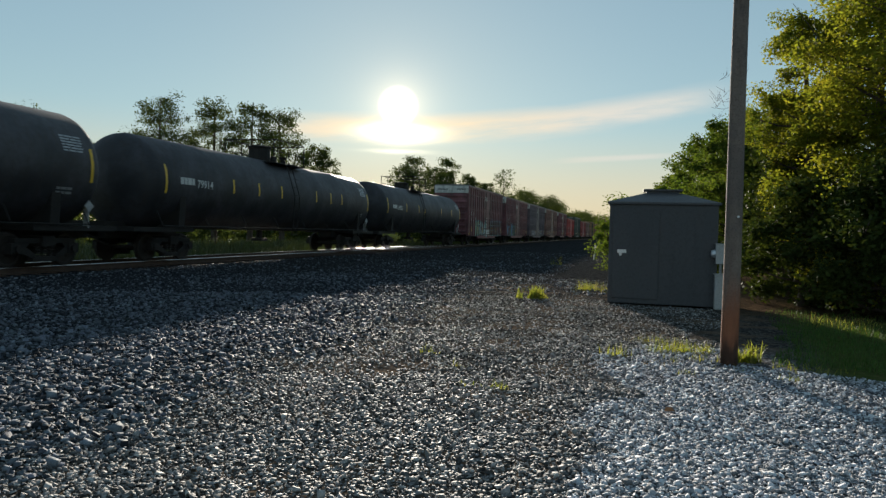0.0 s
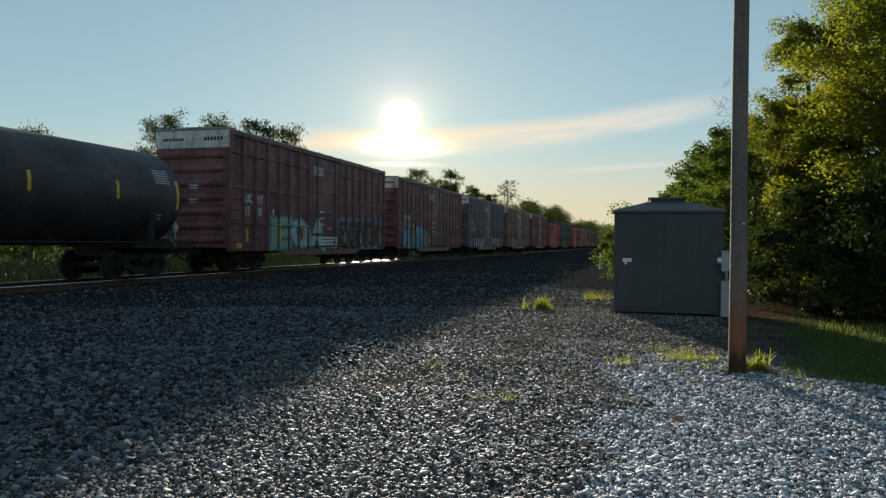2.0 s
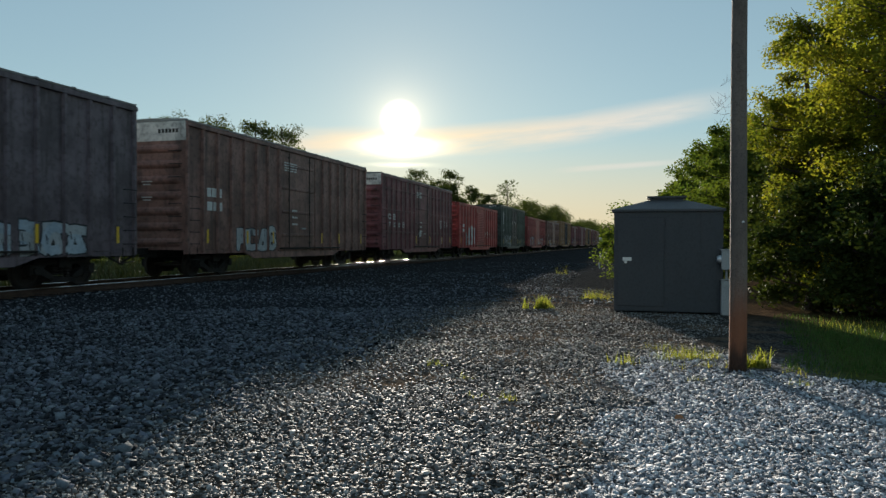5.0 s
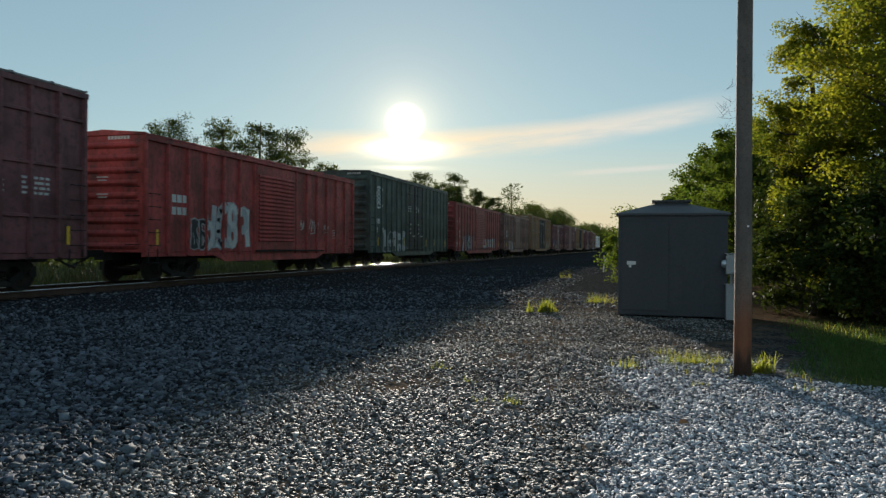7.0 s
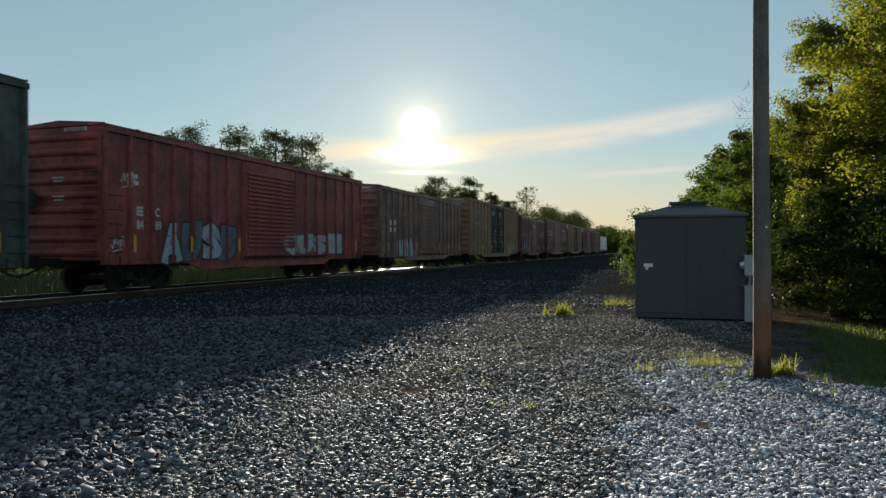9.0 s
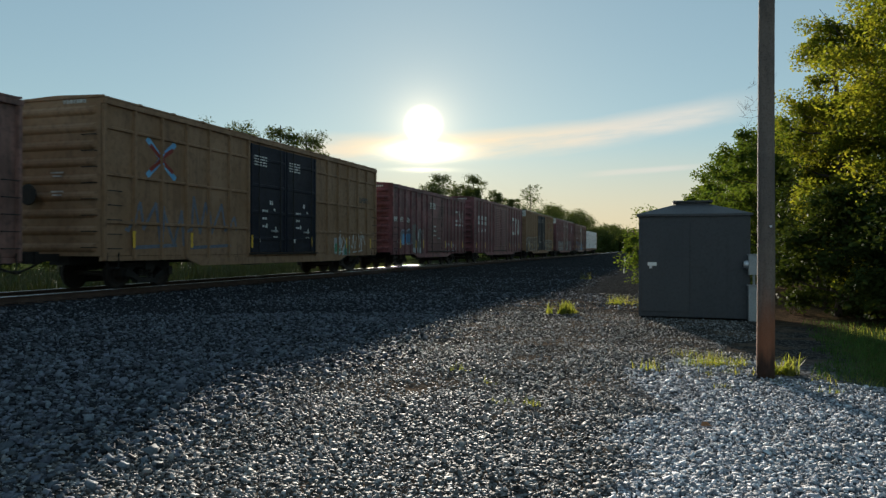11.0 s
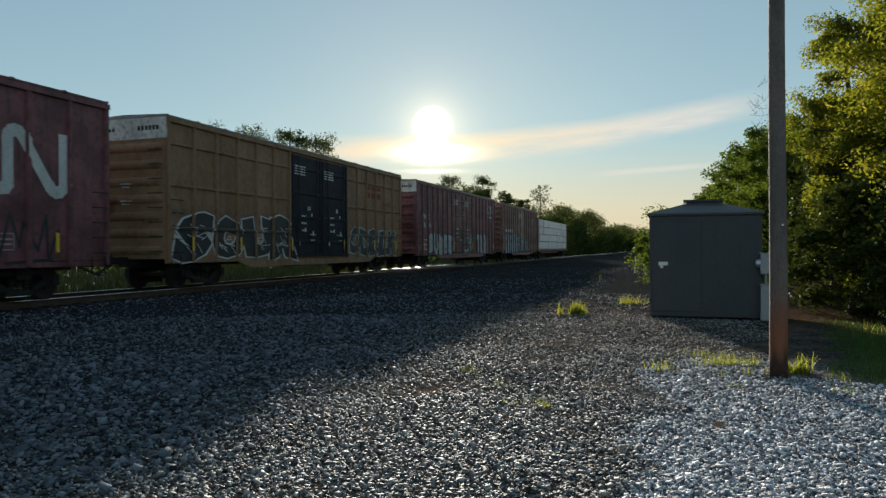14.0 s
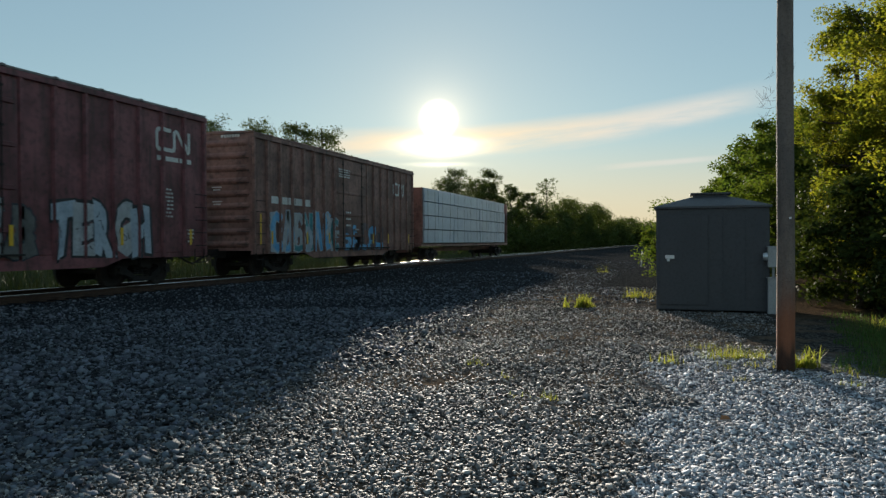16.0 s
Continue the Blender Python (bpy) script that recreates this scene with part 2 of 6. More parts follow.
M = {
    "maroon": paint("maroon_paint", 0.145, 0.042, 0.046), "brown": paint("brown_paint", 0.18, 0.085, 0.065),
    "plum": paint("plum_grey_paint", 0.105, 0.078, 0.09), "red": paint("red_paint", 0.33, 0.035, 0.028),
    "brick_red": paint("brick_red_paint", 0.26, 0.035, 0.03), "green": paint("green_paint", 0.043, 0.062, 0.047), "green_door": paint("dark_green_door_paint", 0.020, 0.026, 0.024),
    "tan": surface("tan_paint", [(0.27, 0.152, 0.080), (0.34, 0.205, 0.12), (0.14, 0.080, 0.048)], 0.65, 0.0, 5.0, 0.6, 0.05, 0.6, spec=0.3), "navy": surface("dark_blue_door_paint", [(0.009, 0.011, 0.022), (0.018, 0.020, 0.034), (0.012, 0.012, 0.014)], 0.6, 0.0, 7.0, 0.75, 0.05, 0.5, spec=0.2),
    "white_band": paint("white_band_paint", 0.62, 0.60, 0.56, 0.6, 1.1), "tank": paint("black_tank_paint", 0.020, 0.020, 0.023, 0.6),
    "roof_metal": surface("galvanised_roof", [(0.28, 0.28, 0.28), (0.2, 0.19, 0.18), (0.12, 0.07, 0.04)], 0.55, 0.5, 30, 0.8, 0.1, 0.3),
    "under": surface("sooty_steel", [(0.018, 0.016, 0.015), (0.028, 0.023, 0.02), (0.01, 0.009, 0.008)], 0.75, 0.2, 30, 2.0, 0.2),
    "wheel": surface("worn_wheel_steel", [(0.03, 0.025, 0.022), (0.04, 0.03, 0.026), (0.014, 0.012, 0.011)], 0.7, 0.2, 40, 4.0, 0.1),
    "rail": surface("rusty_rail", [(0.10, 0.066, 0.05), (0.075, 0.05, 0.04), (0.045, 0.032, 0.027)], 0.9, 0.0, 60, 3.0, 0.2, spec=0.15),
    "railhead": surface("polished_rail_head", [(0.62, 0.6, 0.57), (0.55, 0.53, 0.5), (0.4, 0.36, 0.32)], 0.27, 1.0, 80, 3.0, 0.02),
    "tie": surface("creosoted_tie", [(0.045, 0.032, 0.024), (0.07, 0.052, 0.04), (0.02, 0.015, 0.012)], 0.95, 0, 25, 3.0, 0.5, 0, 0.5, spec=0.03),
    "white": surface("white_stencil", [(0.72, 0.72, 0.70), (0.6, 0.6, 0.58), (0.25, 0.22, 0.2)], 0.6, 0, 30, 1.2, 0.02),
    "yellow": surface("yellow_reflector", [(0.85, 0.52, 0.03), (0.75, 0.45, 0.03), (0.3, 0.2, 0.05)], 0.4, 0, 30, 2.0, 0.02),
    "faded_red": surface("faded_red_spray", [(0.30, 0.035, 0.02), (0.22, 0.03, 0.02), (0.16, 0.06, 0.035)], 0.7, 0.0, 12.0, 2.0, 0.03),
    "spray_blue": surface("blue_spray", [(0.10, 0.36, 0.66), (0.16, 0.46, 0.72), (0.06, 0.2, 0.4)], 0.5, 0, 12, 2.5, 0.02),
    "spray_teal": surface("teal_spray", [(0.07, 0.32, 0.34), (0.05, 0.22, 0.26), (0.03, 0.12, 0.15)], 0.5, 0, 12, 2.5, 0.02),
    "spray_green": surface("green_spray", [(0.10, 0.36, 0.20), (0.08, 0.28, 0.2), (0.04, 0.14, 0.1)], 0.5, 0, 12, 2.5, 0.02),
    "spray_silver": surface("silver_spray", [(0.5, 0.52, 0.54), (0.38, 0.41, 0.43), (0.2, 0.21, 0.23)], 0.45, 0.1, 12, 2.5, 0.02),
    "spray_pale": surface("pale_blue_spray", [(0.45, 0.53, 0.6), (0.34, 0.42, 0.5), (0.2, 0.24, 0.3)], 0.5, 0, 12, 2.5, 0.02),
    "spray_black": surface("black_spray", [(0.015, 0.018, 0.022), (0.025, 0.03, 0.036), (0.01, 0.01, 0.012)], 0.5, 0, 12, 2.5, 0.02),
    "spray_green_pale": surface("pale_green_spray", [(0.34, 0.46, 0.30), (0.26, 0.40, 0.30), (0.16, 0.24, 0.16)], 0.5, 0, 12, 2.5, 0.02),
    "spray_mint": surface("mint_spray", [(0.46, 0.58, 0.56), (0.36, 0.48, 0.50), (0.2, 0.28, 0.28)], 0.5, 0, 12, 2.5, 0.02),
    "spray_aqua": surface("pale_teal_spray", [(0.22, 0.46, 0.50), (0.16, 0.36, 0.42), (0.08, 0.18, 0.2)], 0.5, 0, 12, 2.5, 0.02),
    "spray_slate": surface("slate_spray", [(0.16, 0.18, 0.23), (0.11, 0.13, 0.18), (0.05, 0.06, 0.08)], 0.5, 0, 12, 2.5, 0.02),
    "spray_ink": surface("blue_black_spray", [(0.025, 0.032, 0.045), (0.035, 0.045, 0.06), (0.012, 0.014, 0.02)], 0.5, 0, 12, 2.5, 0.02),
    "spray_dull": surface("dull_grey_spray", [(0.15, 0.155, 0.15), (0.11, 0.115, 0.11), (0.06, 0.06, 0.06)], 0.5, 0, 12, 2.5, 0.02),
    "spray_deep": surface("deep_blue_spray", [(0.03, 0.14, 0.30), (0.05, 0.19, 0.36), (0.02, 0.08, 0.16)], 0.5, 0, 12, 2.5, 0.02),
    "spray_orange": surface("orange_spray", [(0.45, 0.13, 0.05), (0.36, 0.10, 0.05), (0.2, 0.06, 0.03)], 0.5, 0, 12, 2.5, 0.02),
    "wrap": surface("white_lumber_wrap", [(0.60, 0.66, 0.72), (0.52, 0.58, 0.66), (0.38, 0.42, 0.48)], 0.4, 0, 9, 1.5, 0.35, 0, 0.15, depth=0.03),
    "strap": surface("dark_strap", [(0.05, 0.05, 0.06), (0.04, 0.04, 0.05), (0.02, 0.02, 0.02)], 0.6),
    "shed": surface("grey_shed_paint", [(0.066, 0.066, 0.074), (0.076, 0.075, 0.081), (0.05, 0.048, 0.05)], 0.62, 0.0, 18, 0.7, 0.06, 0.25),
    "shed_roof": surface("grey_shed_roof", [(0.08, 0.08, 0.088), (0.095, 0.092, 0.095), (0.055, 0.05, 0.05)], 0.6, 0.0, 24, 1.2, 0.1, 0.1),
    "box_grey": surface("grey_meter_box", [(0.42, 0.43, 0.44), (0.36, 0.37, 0.38), (0.22, 0.2, 0.18)], 0.45, 0.3, 30, 3, 0.05),
    "pole": surface("weathered_pole", [(0.23, 0.18, 0.15), (0.16, 0.13, 0.115), (0.07, 0.055, 0.048)], 0.85, 0, 45, 2.2, 0.6, 0.8, 0, 0, 0.3, 0.02),
    "bark": surface("grey_brown_bark", [(0.10, 0.075, 0.055), (0.07, 0.052, 0.04), (0.03, 0.023, 0.018)], 0.9, 0, 18, 2.0, 0.9, 0.3, depth=0.03),
    "leaf": surface("green_leaves", [(0.105, 0.155, 0.030), (0.072, 0.118, 0.026), (0.14, 0.16, 0.032)], 0.65, 0, 3, 0.35, 0.0, 0, 0.5, 0.45, spec=0.05),
    # a brighter, yellower copy of the leaf green: sunlight put into the colour
    "leaf_gold": surface("sunlit_yellow_green_leaves", [(0.235, 0.25, 0.036), (0.12, 0.165, 0.027), (0.32, 0.285, 0.042)], 0.6, 0, 3, 0.45, 0.0, 0, 0.6, 0.58, spec=0.06),
    # a darkened copy of the leaf green: shade put into the colour
    "leaf_shaded": surface("shaded_thicket_leaves", [(0.055, 0.080, 0.022), (0.044, 0.066, 0.02), (0.065, 0.075, 0.022)], 0.7, 0, 3, 0.3, 0.0, 0, 0.5, 0.25, spec=0.04),
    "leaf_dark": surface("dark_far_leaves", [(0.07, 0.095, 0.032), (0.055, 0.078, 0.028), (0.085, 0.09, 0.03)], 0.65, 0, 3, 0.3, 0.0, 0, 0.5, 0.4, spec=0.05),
    "grass": surface("grass_blades", [(0.06, 0.125, 0.03), (0.075, 0.135, 0.036), (0.12, 0.14, 0.05)], 0.6, 0, 5, 0.6, 0.0, 0, 0.6, 0.32, spec=0.12),
    # a darker copy of the grass, with tree shade put into the colour
    "grass_shaded": surface("rough_shaded_grass", [(0.045, 0.065, 0.02), (0.055, 0.07, 0.022), (0.08, 0.075, 0.03)], 0.7, 0, 5, 0.6, 0.0, 0, 0.6, 0.2),
    "weed": surface("bright_weed_blades", [(0.18, 0.22, 0.055), (0.24, 0.26, 0.075), (0.33, 0.28, 0.13)], 0.5, 0, 5, 3.0, 0.0, 0, 0.6, 0.72, spec=0.12),
    "straw": surface("dry_straw", [(0.34, 0.25, 0.11), (0.28, 0.2, 0.1), (0.2, 0.14, 0.07)], 0.7, 0, 9, 3, 0.1, 0, 0.5, 0.3),
    "ballast": surface("dark_ballast_stone", [(0.086, 0.10, 0.122), (0.13, 0.142, 0.162), (0.04, 0.042, 0.048)], 0.7, 0, 60, 6.0, 0.3, 0, 1.75, spec=0.16),
    "mixed_stone": surface("grey_brown_gravel_stone", [(0.19, 0.186, 0.183), (0.285, 0.274, 0.26), (0.095, 0.083, 0.07)], 0.66, 0, 60, 6.0, 0.3, 0, 1.75, spec=0.2),
    "limestone": surface("pale_limestone", [(0.385, 0.40, 0.435), (0.52, 0.525, 0.54), (0.185, 0.185, 0.19)], 0.66, 0, 60, 6.0, 0.3, 0, 1.3, spec=0.22),
    "dead_leaf": surface("dead_brown_leaf", [(0.35, 0.15, 0.06), (0.28, 0.12, 0.05), (0.18, 0.08, 0.04)], 0.7, 0, 30, 5, 0.2),
    "stake": surface("white_stake", [(0.6, 0.6, 0.56), (0.52, 0.52, 0.5), (0.3, 0.28, 0.25)], 0.6),
    "tag": surface("bright_metal_lock", [(0.75, 0.76, 0.78), (0.66, 0.67, 0.7), (0.4, 0.4, 0.42)], 0.35, 0.6, 40, 8, 0.1),
}



def stain_pole(m):
    """The preservative has bled out red-brown over the lowest metre of the wood, and blackened its foot."""
    n = m.node_tree
    bsdf = [k for k in n.nodes if k.type == "BSDF_PRINCIPLED"][0]
    clean = bsdf.inputs["Base Color"].links[0].from_socket
    h = Nodes(n, True)
    place = h.add("ShaderNodeTexCoord").outputs["Object"]
    drawn = h.add("ShaderNodeMapping", {0: place, 3: (9.0, 9.0, 1.2)}).outputs[0]
    z = h.math("MULTIPLY_ADD", h.math("SUBTRACT", h.noise(drawn, 1.0, 5.0), 0.5), 0.9, h.add("ShaderNodeSeparateXYZ", {0: place}).outputs[2])
    red = h.mix(h.math("MULTIPLY", h.ramp(z, 1.25, 0.55), 0.85), clean, rgb(0.26, 0.095, 0.045))
    foot = h.mix(h.math("MULTIPLY", h.ramp(z, 0.42, 0.12), 0.85), red, rgb(0.03, 0.022, 0.018))
    n.links.new(foot, bsdf.inputs["Base Color"])


stain_pole(M["pole"])


def ground_material():
    m = bpy.data.materials.new("yard_ground")
    m.use_nodes = True
    n = Nodes(m.node_tree)
    place = n.add("ShaderNodeTexCoord").outputs["Object"]
    xyz = n.add("ShaderNodeSeparateXYZ", {0: place})
    wander = n.math("SUBTRACT", n.noise(place, 0.55, 4.0), 0.5)
    x = n.math("MULTIPLY_ADD", wander, 1.6, xyz.outputs[0])
    big, mid = n.noise(place, 0.8, 5.0), n.noise(place, 7.0, 4.0)
    cells = n.add("ShaderNodeTexVoronoi", {"Vector": place, "Scale": 19.0, "Randomness": 1.0})
    tone = n.add("ShaderNodeSeparateColor", {0: cells.outputs["Color"]}).outputs[0]
    stone = n.ramp(tone, 0.0, 1.0, 0.55, 1.35, False)
    gap = n.ramp(cells.outputs["Distance"], 0.25, 0.7, 1.0, 0.35)
    shade = n.math("MULTIPLY", stone, gap)

    def stones(r, g, b):
        k = n.add("ShaderNodeCombineXYZ", {0: shade, 1: shade, 2: shade}).outputs[0]
        return n.mix(1.0, rgb(r, g, b), k, "MULTIPLY")

    ballast, dirt, pale = stones(0.06, 0.063, 0.07), stones(0.11, 0.102, 0.092), stones(0.22, 0.22, 0.23)
    earth = n.mix(n.ramp(mid, 0.35, 0.7), rgb(0.11, 0.078, 0.055), rgb(0.175, 0.13, 0.095))
    turf = n.mix(n.ramp(mid, 0.3, 0.7), rgb(0.05, 0.075, 0.02), rgb(0.09, 0.095, 0.035))
    colour = n.mix(n.ramp(x, -5.4, -3.8), ballast, dirt)
    colour = n.mix(n.math("MULTIPLY", n.ramp(big, 0.44, 0.6, 0.0, 0.85), n.ramp(x, -4.8, -3.6)), colour, earth)
    colour = n.mix(n.math("MULTIPLY", n.ramp(x, -0.75, 0.05), n.ramp(xyz.outputs[1], 12.0, 9.5)), colour, pale)
    right = n.ramp(n.math("MULTIPLY_ADD", xyz.outputs[1], -0.12, n.math("MULTIPLY_ADD", wander, 0.8, xyz.outputs[0])), 0.75, 1.3)
    right = n.math("MULTIPLY", right, n.ramp(n.math("MULTIPLY_ADD", xyz.outputs[0], 0.35, xyz.outputs[1]), 9.6, 10.4))
    far_turf = n.math("MAXIMUM", right, n.ramp(x, -18.6, -20.0))
    # dark grey stone tones take over beyond about 19 m
    far_stones = n.mix(n.ramp(mid, 0.3, 0.7), stones(0.05, 0.052, 0.056), stones(0.085, 0.083, 0.08))
    colour = n.mix(n.ramp(n.math("MULTIPLY_ADD", wander, 8.0, xyz.outputs[1]), 19.0, 27.0), colour, far_stones)
    colour = n.mix(far_turf, colour, turf)
    worn = n.math("MULTIPLY", n.ramp(xyz.outputs[1], 15.4, 16.8), n.math("MULTIPLY", n.ramp(x, 1.6, 2.2), n.ramp(x, 10.0, 8.5)))
    litter = n.mix(n.ramp(mid, 0.35, 0.7), rgb(0.06, 0.044, 0.03), rgb(0.12, 0.08, 0.05))
    colour = n.mix(n.math("MULTIPLY", worn, 0.85), colour, litter)
    relief = n.add("ShaderNodeBump", {"Height": n.math("MULTIPLY_ADD", mid, 0.6, n.math("MULTIPLY", gap, 0.8)), "Strength": 0.9, "Distance": 0.03}).outputs[0]
    bsdf = n.add("ShaderNodeBsdfPrincipled", {"Base Color": colour, "Roughness": 0.95, "Specular IOR Level": 0.0, "Normal": relief}).outputs[0]
    n.add("ShaderNodeOutputMaterial", {0: bsdf})
    return m


# ---- mesh helpers ----


class Geo:
    """Vertices and faces gathered for one mesh."""

    def __init__(self):
        self.v, self.f = [], []

    def put(self, verts, faces):
        k = len(self.v)
        self.v += [tuple(p) for p in verts]
        self.f += [tuple(i + k for i in face) for face in faces]
        return self

    def box(self, x0, x1, y0, y1, z0, z1):
        v = [(x, y, z) for x in (x0, x1) for y in (y0, y1) for z in (z0, z1)]
        return self.put(v, [(0, 1, 3, 2), (4, 6, 7, 5), (0, 4, 5, 1), (2, 3, 7, 6), (0, 2, 6, 4), (1, 5, 7, 3)])

    def slab(self, x0, x1, y0, y1, z0, z1, b):
        """A box whose face towards +x is chamfered by b."""
        v = [(x0, y, z) for y in (y0, y1) for z in (z0, z1)] + [(x1, y, z) for y in (y0 + b, y1 - b) for z in (z0 + b, z1 - b)]
        return self.put(v, [(0, 1, 3, 2), (4, 6, 7, 5), (0, 4, 5, 1), (2, 3, 7, 6), (0, 2, 6, 4), (1, 5, 7, 3)])

    def tube(self, path, radii, segs=8, caps=True):
        rings = []
        for i, p in enumerate(path):
            p = Vector(p)
            a, b = Vector(path[max(i - 1, 0)]), Vector(path[min(i + 1, len(path) - 1)])
            d = (b - a).normalized()
            u = d.cross(Vector((0, 0, 1)) if abs(d.z) < 0.9 else Vector((1, 0, 0))).normalized()
            w = d.cross(u)
            r = radii[i] if isinstance(radii, (list, tuple)) else radii
            rings.append([p + (u * math.cos(2 * math.pi * k / segs) + w * math.sin(2 * math.pi * k / segs)) * r for k in range(segs)])
        faces = [(i * segs + k, i * segs + (k + 1) % segs, (i + 1) * segs + (k + 1) % segs, (i + 1) * segs + k) for i in range(len(rings) - 1) for k in range(segs)]
        if caps:
            faces += [tuple(range(segs))[::-1], tuple((len(rings) - 1) * segs + k for k in range(segs))]
        return self.put([p for r in rings for p in r], faces)

    def lathe(self, profile, segs, turn=lambda x, r, a: (r * math.cos(a), x, r * math.sin(a))):
        """Spins (along, radius) pairs round the y axis."""
        v = [turn(x, r, 2 * math.pi * k / segs) for x, r in profile for k in range(segs)]
        faces = [(i * segs + k, (i + 1) * segs + k, (i + 1) * segs + (k + 1) % segs, i * segs + (k + 1) % segs) for i in range(len(profile) - 1) for k in range(segs)]
        faces += [tuple(range(segs)), tuple((len(profile) - 1) * segs + k for k in range(segs))[::-1]]
        return self.put(v, faces)

    def mesh(self, name, material, smooth=False):
        me = bpy.data.meshes.new(name)
        me.from_pydata(self.v, [], self.f)
        if material:
            me.materials.append(material)
        if smooth:
            me.polygons.foreach_set("use_smooth", [True] * len(me.polygons))
        bm = bmesh.new()
        bm.from_mesh(me)
        bmesh.ops.recalc_face_normals(bm, faces=bm.faces)
        bm.to_mesh(me)
        bm.free()
        return me


def part(name, geo, material, parent, label="", at=None, smooth=False):
    me = geo.mesh(name, material, smooth) if isinstance(geo, Geo) else geo
    ob = new(name, me)
    ob.parent = parent
    if at is not None:
        ob.matrix_basis = at
    return tagged(ob, label)


def soften(ob, width=0.02, segments=2):
    b = ob.modifiers.new("worn_edges", "BEVEL")
    b.width, b.segments, b.limit_method = width, segments, "ANGLE"
    return ob


def quick_mesh(name, verts, faces, material):
    """A mesh of many alike pieces, from arrays."""
    me = bpy.data.meshes.new(name)
    n = len(faces[0])
    faces = np.asarray(faces, dtype=np.int32)
    me.vertices.add(len(verts))
    me.vertices.foreach_set("co", np.asarray(verts, dtype=np.float32).ravel())
    me.loops.add(faces.size)
    me.loops.foreach_set("vertex_index", faces.ravel())
    me.polygons.add(len(faces))
    me.polygons.foreach_set("loop_start", np.arange(0, faces.size, n, dtype=np.int32))
    me.materials.append(material)
    me.update(calc_edges=True)
    return me


# ---- ground and track ----
TRACK_X, RAIL_Z, GAUGE = -15.5, 0.43, 1.5


def ground_height(x, y):
    off = abs(x - TRACK_X)
    berm = 0.24 * min(1.0, max(0.0, (3.6 - off) / 1.7))
    rough = 0.035 * noise.noise((x * 0.35, y * 0.35, 0)) + 0.012 * noise.noise((x * 1.7, y * 1.7, 3))
    return berm + rough * min(1.0, max(0.0, (off - 1.6) / 1.5))


def build_ground():
    xs = np.concatenate([[-1500, -700, -300, -150, -90, -60, -45, -36, -30, -26, -23, -21], np.arange(-20, -11, 0.3), np.arange(-11, 9, 0.22),
                         [9.5, 11, 14, 20, 30, 50, 90, 200, 500, 1500]])
    ys = np.concatenate([[-800, -300, -100, -50, -20, -8, -3], np.arange(0, 24, 0.25), np.arange(24, 60, 1.5), [65, 75, 90, 120, 160, 220, 320, 500, 900, 1800, 3500]])
    v = [(x, y, ground_height(x, y)) for y in ys for x in xs]
    k = len(xs)
    f = [(j * k + i, j * k + i + 1, (j + 1) * k + i + 1, (j + 1) * k + i) for j in range(len(ys) - 1) for i in range(k - 1)]
    me = quick_mesh("ground", v, f, ground_material())
    me.polygons.foreach_set("use_smooth", [True] * len(me.polygons))
    tagged(new("ground", me), "gravel yard with dark ballast, dirt, pale stone and turf", "ground", kind="structure")


build_ground()


def build_track():
    track = tagged(new("railway_track"), "single railway track with rusty rails on dark wooden ties", "railway track", kind="structure")
    y0, y1 = -60.0, 520.0
    for sidewise in (-1, 1):
        x = TRACK_X + sidewise * GAUGE / 2
        web = [(-0.075, 0), (0.075, 0), (0.07, 0.02), (0.012, 0.045), (0.010, 0.115), (0.034, 0.125), (0.034, 0.155), (-0.034, 0.155), (-0.034, 0.125), (-0.010, 0.115), (-0.012, 0.045), (-0.07, 0.02)]
        g = Geo()
        n = len(web)
        g.put([(x + a, y, RAIL_Z - 0.168 + b) for y in (y0, y1) for a, b in web], [(i, (i + 1) % n, n + (i + 1) % n, n + i) for i in range(n)])
        rail = part("rail", g, M["rail"], track)
        top = Geo()
        top.put([(x + a, y, RAIL_Z - 0.012 + b) for y in (y0, y1) for a, b in ((-0.034, 0), (0.034, 0), (0.030, 0.009), (0.015, 0.012), (-0.015, 0.012), (-0.030, 0.009))],
                [(i, (i + 1) % 6, 6 + (i + 1) % 6, 6 + i) for i in range(6)])
        part("rail_head", top, M["railhead"], rail, "bright worn rail head")
    tie = Geo().box(-1.3, 1.3, -0.115, 0.115, -0.17, 0).mesh("tie", M["tie"])
    plate = Geo()
    for sidewise in (-1, 1):
        plate.box(sidewise * GAUGE / 2 - 0.17, sidewise * GAUGE / 2 + 0.17, -0.09, 0.09, 0.0, 0.018)
        for a, b in ((-0.1, -0.05), (0.1, 0.05), (-0.1, 0.05), (0.1, -0.05)):
            plate.box(sidewise * GAUGE / 2 + a - 0.014, sidewise * GAUGE / 2 + a + 0.014, b - 0.014, b + 0.014, 0.018, 0.05)
    plates = plate.mesh("tie_plate", M["rail"])
    rnd = random.Random(5)
    rest = Geo()
    for i in range(620):
        y = -20 + i * 0.52
        if 4 < y < 90:
            t = part("tie", tie, None, track, at=pose(TRACK_X + rnd.uniform(-0.05, 0.05), y, RAIL_Z - 0.186 + rnd.uniform(-0.006, 0.0), 0, 0, rnd.uniform(-1, 1)))
            if y < 60:
                part("tie_plate", plates, None, t)
        else:
            rest.box(TRACK_X - 1.3, TRACK_X + 1.3, y - 0.115, y + 0.115, RAIL_Z - 0.356, RAIL_Z - 0.19)
    tagged(part("far_ties", rest, M["tie"], track), kind="stuff")


build_track()

# ---- the train ----
SPEED = 18.65                               # metres a second, towards the camera
CARS = []                                   # each car and the place of its middle along the track at the start
HALF = 1.47                                 # half the width of a car's side sheets


